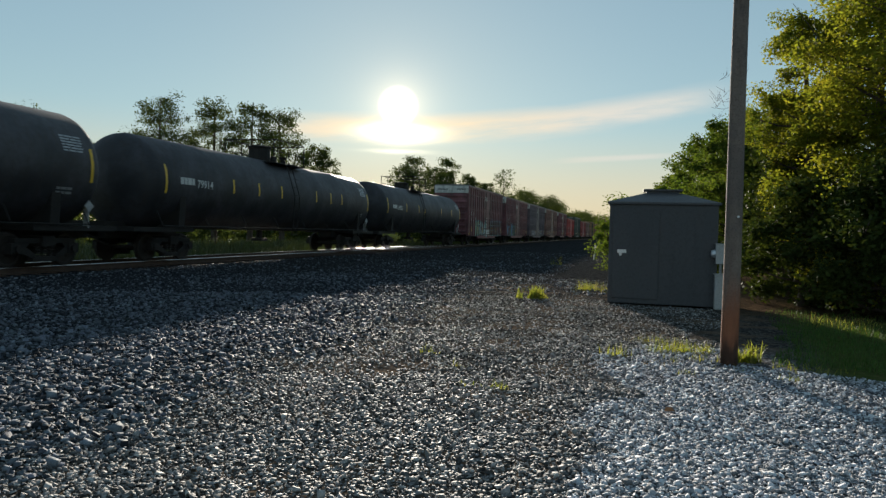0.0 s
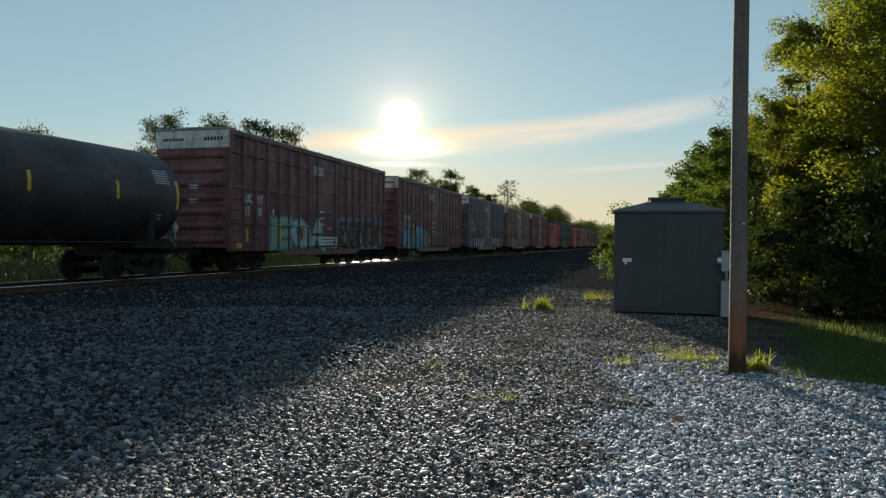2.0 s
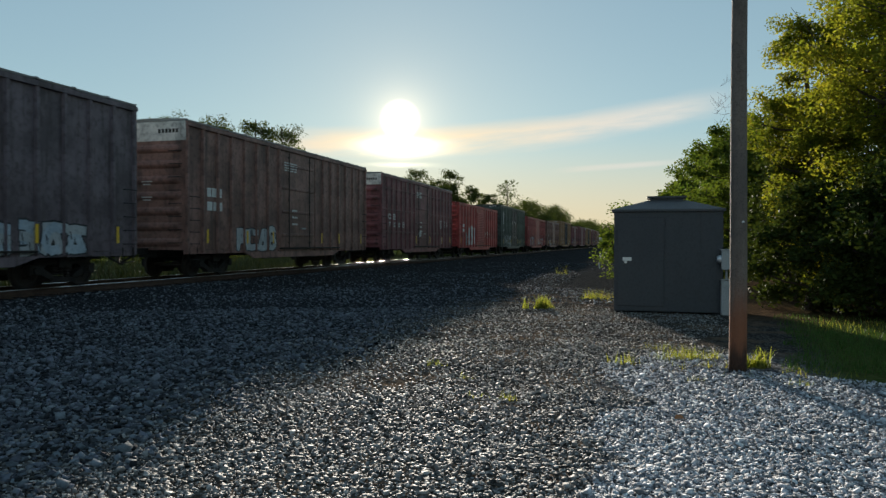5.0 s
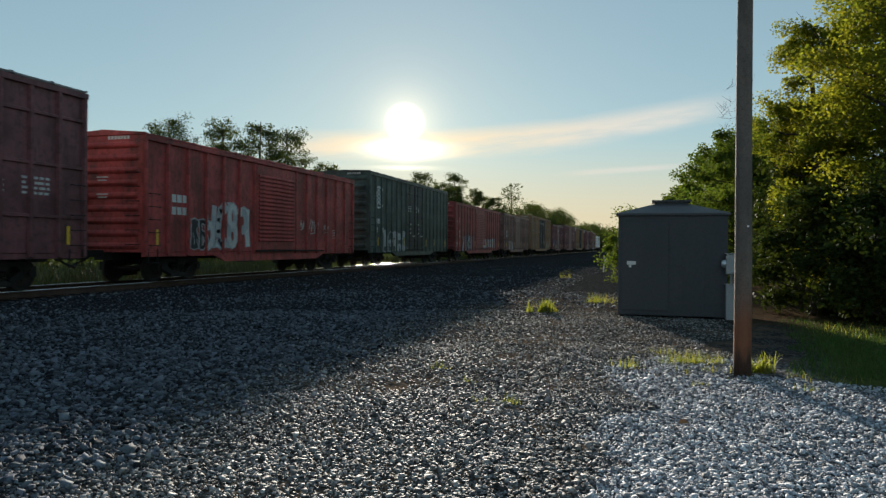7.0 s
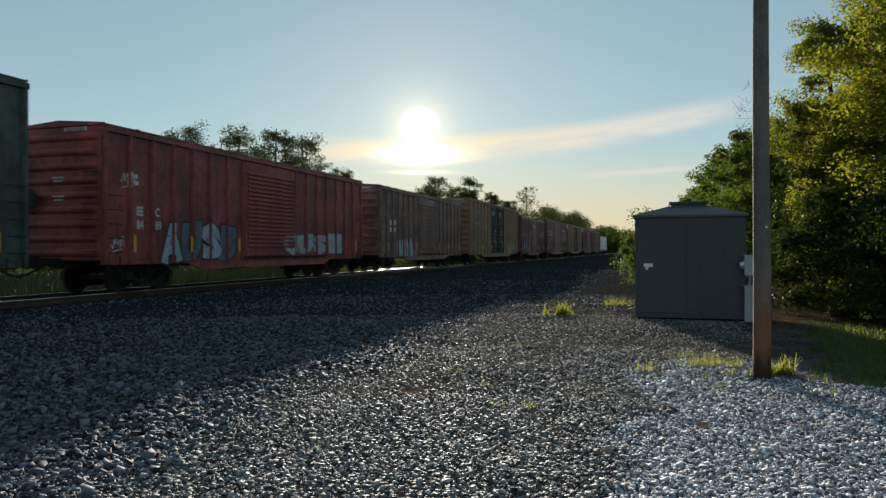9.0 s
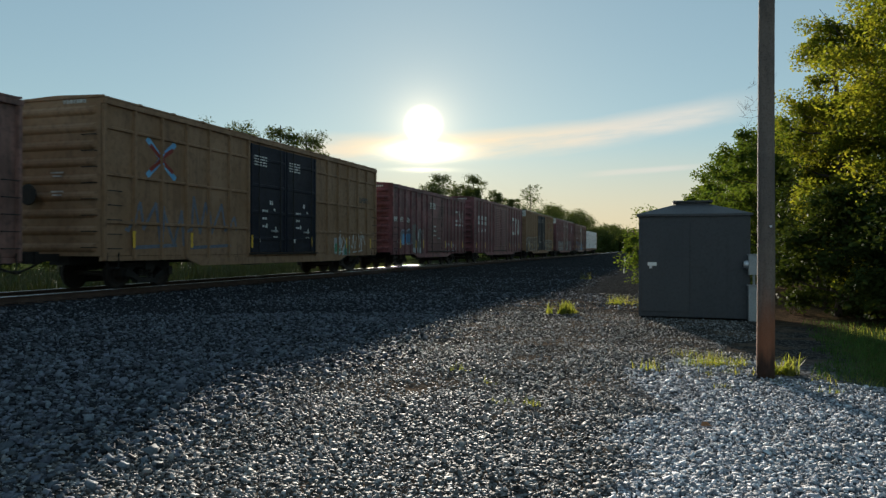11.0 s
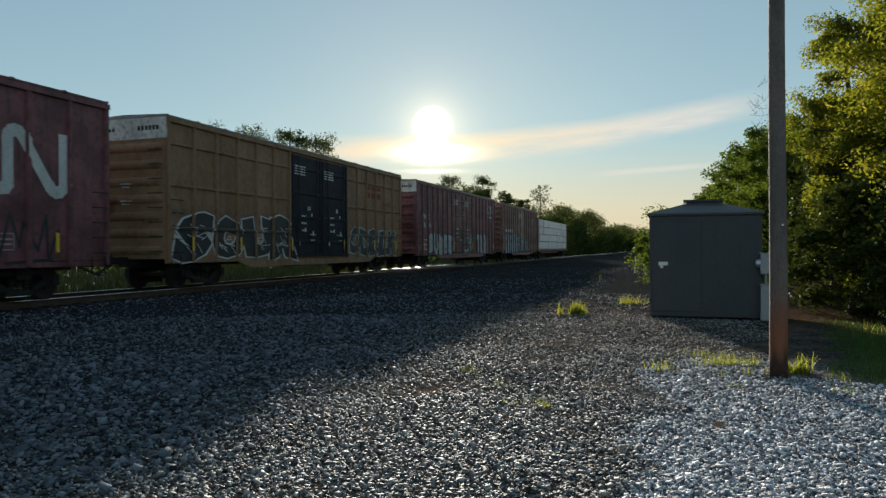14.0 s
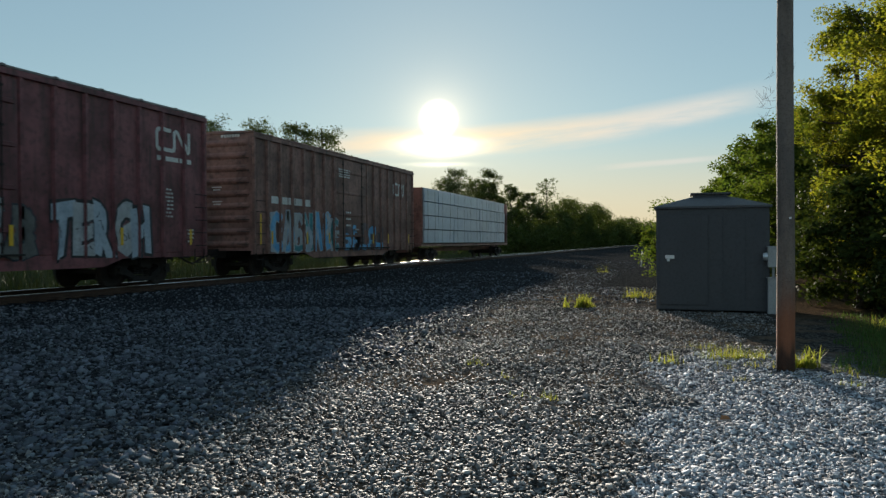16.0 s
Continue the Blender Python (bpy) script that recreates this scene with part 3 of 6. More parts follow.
def text_geo(body, size, bold=0.0):
    """Letters as a flat mesh, reading along +y and standing up along z, in the plane x = 0."""
    cu = bpy.data.curves.new("letters", "FONT")
    cu.body, cu.size, cu.offset, cu.resolution_u = body, size, bold, 2
    tmp = new("letters_source", cu)
    bpy.context.view_layer.update()
    me = bpy.data.meshes.new_from_object(tmp)
    bpy.data.objects.remove(tmp)
    g = Geo()
    g.put([(0.0, v.co.x, v.co.y) for v in me.vertices], [tuple(p.vertices) for p in me.polygons])
    bpy.data.meshes.remove(me)
    return g


def flat_mesh(g, name, material):
    me = bpy.data.meshes.new(name)
    me.from_pydata(g.v, [], g.f)
    me.materials.append(material)
    return me


def letters(parent, body, y, z, size, x=HALF + 0.006, material="white", bold=0.012, name="lettering", label=""):
    g = text_geo(body, size, bold)
    g.v = [(x, y + b * 0.8, z + c) for a, b, c in g.v]
    return part(name, flat_mesh(g, name, M[material]), None, parent, label)


def bars(parent, y, z, rows, wide, high=0.06, x=HALF + 0.006, gap=0.07, seed=0, name="stencil_bars"):
    rnd = random.Random(seed)
    g = Geo()
    for i in range(rows):
        z1 = z - i * (high + gap)
        y1 = y
        while y1 < y + wide - 0.05:
            w = rnd.uniform(0.12, 0.35) * max(0.4, wide)
            g.put([(x, y1, z1 - high), (x, min(y1 + w, y + wide), z1 - high), (x, min(y1 + w, y + wide), z1), (x, y1, z1)], [(0, 1, 2, 3)])
            y1 += w + 0.05
    return tagged(part(name, flat_mesh(g, name, M["white"]), None, parent), kind="stuff")


def ribbon(g, pts, width, x):
    for (a0, b0), (a1, b1) in zip(pts[:-1], pts[1:]):
        d = math.hypot(a1 - a0, b1 - b0) or 1.0
        px, pz = -(b1 - b0) / d * width / 2, (a1 - a0) / d * width / 2
        ex, ez = (a1 - a0) / d * width * 0.3, (b1 - b0) / d * width * 0.3
        g.put([(x, a0 - px - ex, b0 - pz - ez), (x, a1 - px + ex, b1 - pz + ez), (x, a1 + px + ex, b1 + pz + ez), (x, a0 + px - ex, b0 + pz - ez)], [(0, 1, 2, 3)])


def carried_over(g, ribs, bands=(), door=None):
    """Adds to g the same paint where it runs over the raised posts (ribs), stringers (bands) and door of a side."""
    if not g.v:
        return g
    raised = [(1, r, 0.040, 0.0775) for r in ribs] + [(2, z, 0.028, 0.0575) for z in bands] + ([(1, (door[0] + door[1]) / 2, (door[1] - door[0]) / 2, 0.0625)] if door else [])
    out_v, out_f = [], []
    for axis, mid, half, depth in raised:
        vals = [v[axis] for v in g.v]
        if mid + half < min(vals) or mid - half > max(vals):
            continue
        bm = bmesh.new()
        vs = [bm.verts.new(v) for v in g.v]
        for f in g.f:
            try:
                bm.faces.new([vs[i] for i in f])
            except ValueError:
                pass
        normal = (0, 1, 0) if axis == 1 else (0, 0, 1)
        for edge, kw in ((mid - half, "inner"), (mid + half, "outer")):
            co = (0, edge, 0) if axis == 1 else (0, 0, edge)
            bmesh.ops.bisect_plane(bm, geom=bm.verts[:] + bm.edges[:] + bm.faces[:], plane_co=co, plane_no=normal, clear_inner=kw == "inner", clear_outer=kw == "outer")
        bm.verts.index_update()
        k = len(out_v)
        out_v += [(v.co.x + depth, v.co.y, v.co.z) for v in bm.verts]
        out_f += [tuple(v.index + k for v in f.verts) for f in bm.faces]
        bm.free()
    g.put(out_v, out_f)
    return g


STRINGERS = (1.82, 3.08)


def graffiti(parent, y0, y1, z0, z1, fills, outline, seed, ribs=(), label=""):
    """Sprayed letterforms: swelling filled shapes that overlap, with outline strokes round and across them; the paint carries over the posts."""
    rnd = random.Random(seed)
    z0 = min(z0, 0.82) if z0 < 0.97 else z0
    n = max(2, round((y1 - y0) / 0.8))
    step = (y1 - y0) / n
    fills_geo = {}
    lines = Geo()
    bow = lambda cu, cv, ru, rv, a0, a1: [(cu + ru * math.cos(radians(a)), cv + rv * math.sin(radians(a))) for a in np.linspace(a0, a1, 8)]
    strokes = [lambda: [(0.14, 0.0), (0.18, 0.5), (0.16, 1.0)], lambda: [(0.85, 0.02), (0.8, 0.5), (0.84, 0.98)], lambda: [(0.12, 0.98), (0.5, 0.45), (0.88, 0.02)],
               lambda: [(0.1, 0.95), (0.5, 0.99), (0.92, 0.93)], lambda: [(0.12, 0.06), (0.5, 0.02), (0.9, 0.07)], lambda: bow(0.4, 0.7, 0.38, 0.27, 100, -95), lambda: bow(0.4, 0.28, 0.42, 0.28, 95, -100),
               lambda: bow(0.55, 0.5, 0.42, 0.48, 60, 300), lambda: bow(0.52, 0.72, 0.36, 0.25, 20, 250) + bow(0.48, 0.27, 0.38, 0.26, 70, -160), lambda: [(0.2, 0.5), (0.85, 0.52)],
               lambda: [(0.12, 0.0), (0.48, 0.97), (0.88, 0.0)]]
    for i in range(n):
        high = (z1 - z0) * rnd.uniform(0.84, 1.06)
        wide, tilt = step * rnd.uniform(1.0, 1.22), rnd.uniform(-0.12, 0.22)
        left, base = y0 + i * step - 0.1 * step, z0 + rnd.uniform(0, 0.04)
        fat = min(0.42, max(0.13, 0.30 * step)) * rnd.uniform(0.85, 1.15)
        picks = [strokes[rnd.choice((0, 0, 1, 7, 10))]] + rnd.sample(strokes[2:], 2)
        for q, pick in enumerate(picks):
            pts = [(left + wide * (0.1 + 0.8 * u) + tilt * v * high * 0.4 + rnd.uniform(-0.02, 0.02), base + fat * 0.5 + max(0.0, high - fat) * v) for u, v in pick()]
            ribbon(lines, pts, fat + 0.085, HALF + 0.006 + 0.0003 * (i % 5))
            ribbon(fills_geo.setdefault((fills[(i + (q == 2)) % len(fills)], i), Geo()), pts, fat, HALF + 0.0085 + 0.0004 * (i % 5) + 0.0002 * q)
        for q in range(2):                                          # shine and drips
            u, v = rnd.uniform(0.2, 0.8), rnd.uniform(0.3, 0.8)
            ribbon(lines, [(left + wide * u, base + high * v), (left + wide * u + 0.04, base + high * v - rnd.uniform(0.1, 0.3))], 0.03, HALF + 0.0112)
    bands = STRINGERS if parent.get("panelled") else ()
    for (k, i), g in fills_geo.items():
        if g.v:
            part("graffiti", flat_mesh(carried_over(g, ribs, bands, parent.get("door_span")), "graffiti", M[k]), None, parent, label)
    tagged(part("graffiti_outline", flat_mesh(carried_over(lines, ribs, bands, parent.get("door_span")), "graffiti_outline", M[outline]), None, parent), kind="stuff")


def scrawl(parent, y, z, wide, high, seed, ribs, material="white", thin=0.028):
    """A quick one-line tag of bent strokes."""
    rnd = random.Random(seed)
    g = Geo()
    pts = [(y, z + high * 0.3)]
    for k in range(9):
        pts.append((y + wide * (k + 1) / 9 + rnd.uniform(-0.1, 0.04) * wide, z + high * (rnd.uniform(0.6, 1.0) if k % 2 else rnd.uniform(0.0, 0.4))))
    ribbon(g, pts, thin, HALF + 0.008)
    ribbon(g, [(y + wide * 0.1, z - 0.05), (y + wide * 0.8, z + 0.02)], thin, HALF + 0.009)
    part("graffiti_tag", flat_mesh(carried_over(g, ribs, (), parent.get("door_span")), "graffiti_tag", M[material]), None, parent, "thin scrawled tag")


def stencil_box(parent, y, z, wide, high, material="white"):
    """A thin outlined data panel with two plain bars in it."""
    g = Geo()
    ribbon(g, [(y, z), (y + wide, z), (y + wide, z + high), (y, z + high), (y, z)], 0.022, HALF + 0.0075)
    for k in (0.35, 0.65):
        ribbon(g, [(y + 0.15 * wide, z + k * high), (y + 0.85 * wide, z + k * high)], 0.04, HALF + 0.0075)
    tagged(part("data_panel", flat_mesh(g, "data_panel", M[material]), None, parent), kind="stuff")


def sprayed_word(parent, word, y0, y1, z0, z1, fills, outline, label, ribs, seed, rim=0.05, fat=0.05, overspray=None, shade=None, strokes=3):
    """Swollen capitals squeezed side by side into a stretch of the car's side, each with its rim; overspray leaves a speckled mist round them."""
    rnd = random.Random(seed)
    step = (y1 - y0) / len(word)
    bands = STRINGERS if parent.get("panelled") else ()
    rims = Geo()
    for i, ch in enumerate(word):
        core = text_geo(ch, 1.0, fat)
        us, vs = [v[1] for v in core.v], [v[2] for v in core.v]
        u0, u1, v0, v1 = min(us), max(us), min(vs), max(vs)
        wide, high, slant = step * rnd.uniform(0.98, 1.14), (z1 - z0) * rnd.uniform(0.9, 1.04), rnd.uniform(-0.12, 0.14)
        left, base, phase = y0 + i * step - 0.04 * step, z0 + rnd.uniform(0.0, 0.05), rnd.uniform(0, 6)

        def put_at(g, x):
            out = []
            for _, u, v in g.v:
                a, b = (u - u0) / (u1 - u0), (v - v0) / (v1 - v0)
                out.append((x, left + wide * (a + 0.05 * math.sin(5 * b + phase)) + slant * high * (b - 0.5), base + high * (b + 0.06 * math.sin(4.5 * a + phase))))
            g.v = out
            return g

        if shade:
            put_at(core, HALF + 0.0046)
            drop = Geo().put([(x, y + 0.09, z - 0.03) for x, y, z in core.v], core.f)
            tagged(part("graffiti_shadow", flat_mesh(carried_over(drop, ribs, bands, parent.get("door_span")), "graffiti_shadow", M[shade]), None, parent), kind="stuff")
            core = text_geo(ch, 1.0, fat)
        put_at(core, HALF + 0.0088 + 0.0004 * (i % 3))
        part("graffiti", flat_mesh(carried_over(core, ribs, bands, parent.get("door_span")), "graffiti", M[fills[i % len(fills)]]), None, parent, label)
        ring = put_at(text_geo(ch, 1.0, fat + rim), HALF + 0.0064 + 0.0004 * (i % 3))
        rims.put(ring.v, ring.f)
        for q in range(strokes):                                    # streaks of shine inside the letter
            u, v, n = rnd.uniform(0.15, 0.7), rnd.uniform(0.3, 0.8), rnd.uniform(0.08, 0.25)
            ribbon(rims, [(left + wide * u, base + high * v), (left + wide * (u + n), base + high * (v + rnd.uniform(-0.3, 0.12)))], 0.026, HALF + 0.0106)
    tagged(part("graffiti_outline", flat_mesh(carried_over(rims, ribs, bands, parent.get("door_span")), "graffiti_outline", M[outline]), None, parent), kind="stuff")
    if overspray:
        mist = Geo()
        for q in range(int(420 * (y1 - y0))):
            y, z, r = rnd.uniform(y0 - 0.2, y1 + 0.2), z1 - 0.06 + rnd.gauss(0, 0.11), rnd.uniform(0.006, 0.016)
            mist.put([(HALF + 0.0035, y - r, z), (HALF + 0.0035, y, z - r), (HALF + 0.0035, y + r, z), (HALF + 0.0035, y, z + r)], [(0, 1, 2, 3)])
        tagged(part("overspray", flat_mesh(mist, "overspray", M[overspray]), None, parent), kind="stuff")


def wheel_geo():
    g = Geo()
    for s in (-1, 1):
        c = s * GAUGE / 2
        prof = [(-0.07, 0.10), (-0.07, 0.36), (-0.085, 0.38), (-0.085, 0.455), (-0.055, 0.46), (-0.045, 0.425), (0.05, 0.418), (0.055, 0.36), (0.02, 0.33), (0.015, 0.16), (0.07, 0.13), (0.07, 0.09)]
        k = len(g.v)
        g.lathe([(c + s * a, r) for a, r in prof], 20, lambda x, r, a: (x, r * math.cos(a), r * math.sin(a)))
        for j in range(6):                                        # cored holes' ribs on the plate, so that the turning shows
            a = j * math.pi / 3
            g.box(c + s * 0.015 - 0.012, c + s * 0.015 + 0.02, 0.2 * math.cos(a) - 0.025, 0.2 * math.cos(a) + 0.025, 0.2 * math.sin(a) - 0.025, 0.2 * math.sin(a) + 0.025)
    g.lathe([(-0.98, 0.07), (0.98, 0.07)], 10, lambda x, r, a: (x, r * math.cos(a), r * math.sin(a)))
    return g


def side_frame_geo(s):
    """One cast side frame of a freight truck, with its journal boxes, window and spring nest."""
    g = Geo()
    x0, x1 = sorted((s * 0.88, s * 1.06))
    for a in (-1, 1):
        g.box(x0 - 0.02, x1 + 0.02, a * 0.89 - 0.17, a * 0.89 + 0.17, 0.34, 0.60)
        v = [(x, a * y, z) for x in (x0, x1) for y, z in ((0.95, 0.62), (0.95, 0.46), (0.38, 0.20), (0.30, 0.30), (0.62, 0.50), (0.50, 0.62))]
        g.put(v, [(0, 1, 2, 3, 4, 5), (11, 10, 9, 8, 7, 6)] + [(i, (i + 1) % 6, 6 + (i + 1) % 6, 6 + i) for i in range(6)])
        g.tube([(s * 1.05, a * 0.89, 0.46), (s * 1.14, a * 0.89, 0.46)], 0.10, 10)
    g.box(x0, x1, -0.95, 0.95, 0.60, 0.72)
    g.box(x0, x1, -0.42, 0.42, 0.14, 0.26)
    for a in (-0.2, 0.0, 0.2):
        for b in (0.26, 0.33, 0.40, 0.47):
            g.tube([(s * 0.97, a, b), (s * 0.97, a, b + 0.045)], 0.075, 8)
    return g


SHARED = {}


def shared():
    if not SHARED:
        SHARED["wheelset"] = wheel_geo().mesh("wheelset", M["wheel"])
        SHARED["frame_near"] = side_frame_geo(1).mesh("side_frame", M["under"])
        SHARED["frame_far"] = side_frame_geo(-1).mesh("side_frame", M["under"])
        SHARED["bolster"] = Geo().box(-1.15, 1.15, -0.2, 0.2, 0.52, 0.78).box(-0.2, 0.2, -0.2, 0.2, 0.78, 0.98).box(-0.9, 0.9, -0.55, -0.42, 0.3, 0.42).box(-0.9, 0.9, 0.42, 0.55, 0.3, 0.42).mesh("bolster", M["under"])
        g = Geo().box(-0.11, 0.11, 0, 0.75, 0.78, 0.98).box(-0.2, 0.2, 0.72, 0.86, 0.72, 1.04).box(-0.17, -0.05, 0.84, 1.1, 0.74, 1.02).box(0.06, 0.17, 0.84, 1.0, 0.76, 1.0)
        g.tube([(0.3, 0.1, 0.8), (0.32, 0.5, 0.62), (0.24, 0.95, 0.5), (0.1, 1.12, 0.55)], 0.03, 6)
        SHARED["coupler"] = g.mesh("coupler", M["under"])
        SHARED["grab_iron"] = Geo().tube([(0.0, 0, 0), (0.08, 0.0, 0), (0.08, 0.42, 0), (0.0, 0.42, 0)], 0.013, 5).mesh("grab_iron", M["under"])
        SHARED["end_iron"] = Geo().tube([(0, 0, 0), (0, 0.1, 0), (0.43, 0.1, 0), (0.43, 0, 0)], 0.013, 5).mesh("grab_iron", M["under"])
        SHARED["rung"] = Geo().tube([(0, -0.2, 0), (0, 0.22, 0)], 0.014, 5).mesh("rung", M["under"])
        g = Geo()
        for a in (0.0, 0.42):
            g.tube([(0.05, a, 0.62), (0.05, a, 1.02)], 0.016, 5)
        g.box(0.03, 0.09, -0.02, 0.44, 0.60, 0.625)
        SHARED["step"] = g.mesh("sill_step", M["under"])
        SHARED["reflector"] = Geo().box(0, 0.004, -0.05, 0.05, 0, 0.46).mesh("reflector", M["yellow"])
    return SHARED


AXLES = []


def running_gear(car, length, inset):
    s = shared()
    for e in (-1, 1):
        truck = part("truck", s["bolster"], None, car, at=pose(0, e * (length / 2 - inset), 0))
        part("side_frame", s["frame_near"], None, truck)
        part("side_frame", s["frame_far"], None, truck)
        for a in (-0.89, 0.89):
            AXLES.append((part("wheelset", s["wheelset"], None, truck, at=pose(0, a, 0.42)), a))
        part("coupler", s["coupler"], None, car, at=pose(0, e * length / 2, 0) @ (pose(0, 0, 0, 0, 0, 180) if e < 0 else pose(0, 0, 0)))


def stand(car, front, rear):
    CARS.append((car, (front + rear) / 2))
    car.matrix_basis = pose(TRACK_X, (front + rear) / 2, RAIL_Z)


def boxcar(front, rear, high, colour, label, door="navy", posts=None, panels=False, band=False, doors=1, louvred=False, door_at=0.0, door_wide=3.1, reflect=None):
    """A steel boxcar with outside posts, corrugated ends, sliding doors, ladders and trucks. Returns it and the places of its posts."""
    L = rear - front
    car = tagged(new("boxcar"), label, "boxcar", group="freight cars of the train")
    paintwork = M[colour]
    if panels:
        car["panelled"] = 1
    car["door_span"] = (door_at - door_wide / 2 + 0.04, door_at + door_wide / 2 - 0.04)
    eave, floor_z = high - 0.06, 0.92
    body = Geo()
    body.box(-HALF, HALF, -L / 2 + 0.06, L / 2 - 0.06, floor_z, eave)
    soften(part("body", body, paintwork, car), 0.015, 1)
    g = Geo()                                                     # roof: low gable with cross seams
    n = 13
    stations = []
    for i in range(n + 1):
        y = -L / 2 + L * i / n
        stations += [(y + a, up) for a, up in ((-0.07, 0.0), (-0.04, 0.024), (0.04, 0.024), (0.07, 0.0)) if -L / 2 <= y + a <= L / 2]
    ridge = high + (0.11 if high < 4.7 else 0.045)
    for y, up in stations:
        g.v += [(x, y, z + up) for x, z in ((-HALF - 0.06, eave), (-HALF - 0.06, eave + 0.05), (0, ridge), (HALF + 0.06, eave + 0.05), (HALF + 0.06, eave))]
    g.f += [(5 * a + k, 5 * a + 5 + k, 5 * a + 5 + (k + 1) % 5, 5 * a + (k + 1) % 5) for a in range(len(stations) - 1) for k in range(5)]
    g.f += [(0, 1, 2, 3, 4), tuple(5 * (len(stations) - 1) + k for k in (4, 3, 2, 1, 0))]
    part("roof", g, M["roof_metal"] if band else paintwork, car)
    for e in (-1, 1):                                             # ends with pressed horizontal ribs
        g = Geo()
        top = eave - (0.62 if band else 0.1)
        k = 7 if band else 9                                      # one pressed sheet: its section runs in and out up the end
        section = [(0.0, floor_z)]
        pitch = (top - floor_z) / k
        for i in range(k):
            z = floor_z + pitch * i
            section += [(0.0, z + pitch * 0.22), (0.045, z + pitch * 0.36), (0.06, z + pitch * 0.5), (0.045, z + pitch * 0.64), (0.0, z + pitch * 0.78)]
        section.append((0.0, top))
        n2 = len(section)
        v = []
        for x, flat in ((-HALF, 0.0), (-HALF + 0.12, 0.0), (-HALF + 0.25, 1.0), (HALF - 0.25, 1.0), (HALF - 0.12, 0.0), (HALF, 0.0)):
            v += [(x, e * (L / 2 + d * flat), z) for d, z in section]
        g.put(v, [(a * n2 + b, a * n2 + b + 1, (a + 1) * n2 + b + 1, (a + 1) * n2 + b) for a in range(5) for b in range(n2 - 1)])
        back = [(x, e * (L / 2 - 0.06), z) for x in (-HALF, HALF) for z in (floor_z, top)]
        g.put(back, [(0, 1, 3, 2)])
        end = part("end", g, paintwork, car)
        if band:
            part("end_band", Geo().box(-HALF - 0.02, HALF + 0.02, e * (L / 2 - 0.05), e * (L / 2 + 0.02), top, eave - 0.005), M["white_band"], end, "white painted band above the end")
            if e < 0:
                strip = Geo()
                for a, b, h in ((0.5, 1.25, 0.13), (-1.2, -0.4, 0.1)):
                    for c in np.arange(a, b, 0.13):
                        strip.box(c, c + 0.09, -L / 2 - 0.024, -L / 2 - 0.021, top + 0.25, top + 0.25 + h)
                tagged(part("stencil_bars", strip, M["under"], end), kind="stuff")
        if e < 0:
            strip = Geo()
            for z in (3.1, 2.6):
                strip.box(-0.1, 0.3, -L / 2 - 0.065, -L / 2 - 0.0625, z, z + 0.04).box(-0.05, 0.25, -L / 2 - 0.065, -L / 2 - 0.0625, z - 0.09, z - 0.05)
            if not band:
                for c in np.arange(0.25, 0.95, 0.11):
                    strip.box(c, c + 0.075, -L / 2 - 0.012, -L / 2 - 0.003, top - 0.02, top + 0.08)
            tagged(part("stencil_bars", strip, M["white_band"], end), kind="stuff")
        for i in range(8):
            z = 1.15 + i * 0.42
            if z < eave - 0.7:
                part("grab_iron", shared()["end_iron"], None, end, at=pose(-HALF + 0.12, L / 2, z) if e > 0 else pose(HALF - 0.12, -L / 2, z, 0, 0, 180))
    wheel = Geo()
    wheel.lathe([(-L / 2 - 0.20, 0.27), (-L / 2 - 0.18, 0.29), (-L / 2 - 0.16, 0.27)], 14)
    wheel.v = [(x - 0.75, y, z + 2.55) for x, y, z in wheel.v]
    part("brake_wheel", wheel, M["under"], car)
    # posts on the side that is seen
    half_door = door_wide / 2 * (1 if doors == 1 else 1.0)
    count = posts or 6
    left = list(np.linspace(-L / 2 + 0.09, door_at - half_door - 0.07, count))
    right = list(np.linspace(door_at + half_door + 0.07, L / 2 - 0.09, count))
    post = Geo()
    post.slab(0, 0.075, -0.07, 0.07, floor_z - 0.11, eave, 0.028)
    post_mesh = post.mesh("side_post", paintwork)
    for y in left + right:
        part("side_post", post_mesh, None, car, at=pose(HALF, y, 0))
    if panels:
        for z in (*STRINGERS, eave - 0.75):
            for a, b in ((left[0], left[-1]), (right[0], right[-1])):
                part("side_stringer", Geo().slab(HALF, HALF + 0.055, a, b, z - 0.05, z + 0.05, 0.02), paintwork, car)
    part("top_chord", Geo().slab(HALF, HALF + 0.085, -L / 2, L / 2, eave - 0.16, eave, 0.015), paintwork, car)
    sill = Geo()
    sill.slab(HALF - 0.06, HALF + 0.004, -L / 2, L / 2, floor_z - 0.13, floor_z - 0.002, 0.003)
    v = [(HALF + x, y, z) for x in (-0.02, 0.05) for y, z in ((-L / 2 + 3.4, floor_z - 0.1), (-L / 2 + 4.2, floor_z - 0.33), (L / 2 - 4.2, floor_z - 0.33), (L / 2 - 3.4, floor_z - 0.1))]
    sill.put(v, [(0, 1, 2, 3), (7, 6, 5, 4), (0, 4, 5, 1), (1, 5, 6, 2), (2, 6, 7, 3)])
    part("side_sill", sill, paintwork, car)
    under = Geo().box(-0.32, 0.32, -L / 2 + 0.1, L / 2 - 0.1, 0.68, floor_z - 0.005)
    for y in np.linspace(-L / 2 + 3.8, L / 2 - 3.8, 6):
        under.box(-HALF + 0.05, HALF - 0.05, y - 0.06, y + 0.06, 0.74, floor_z - 0.005)
    under.tube([(0.75, -1.6, 0.72), (0.75, -0.4, 0.72)], 0.2, 12).box(0.6, 0.95, 0.6, 1.1, 0.55, 0.9)
    part("underframe", under, M["under"], car)
    # sliding doors
    w = door_wide / doors
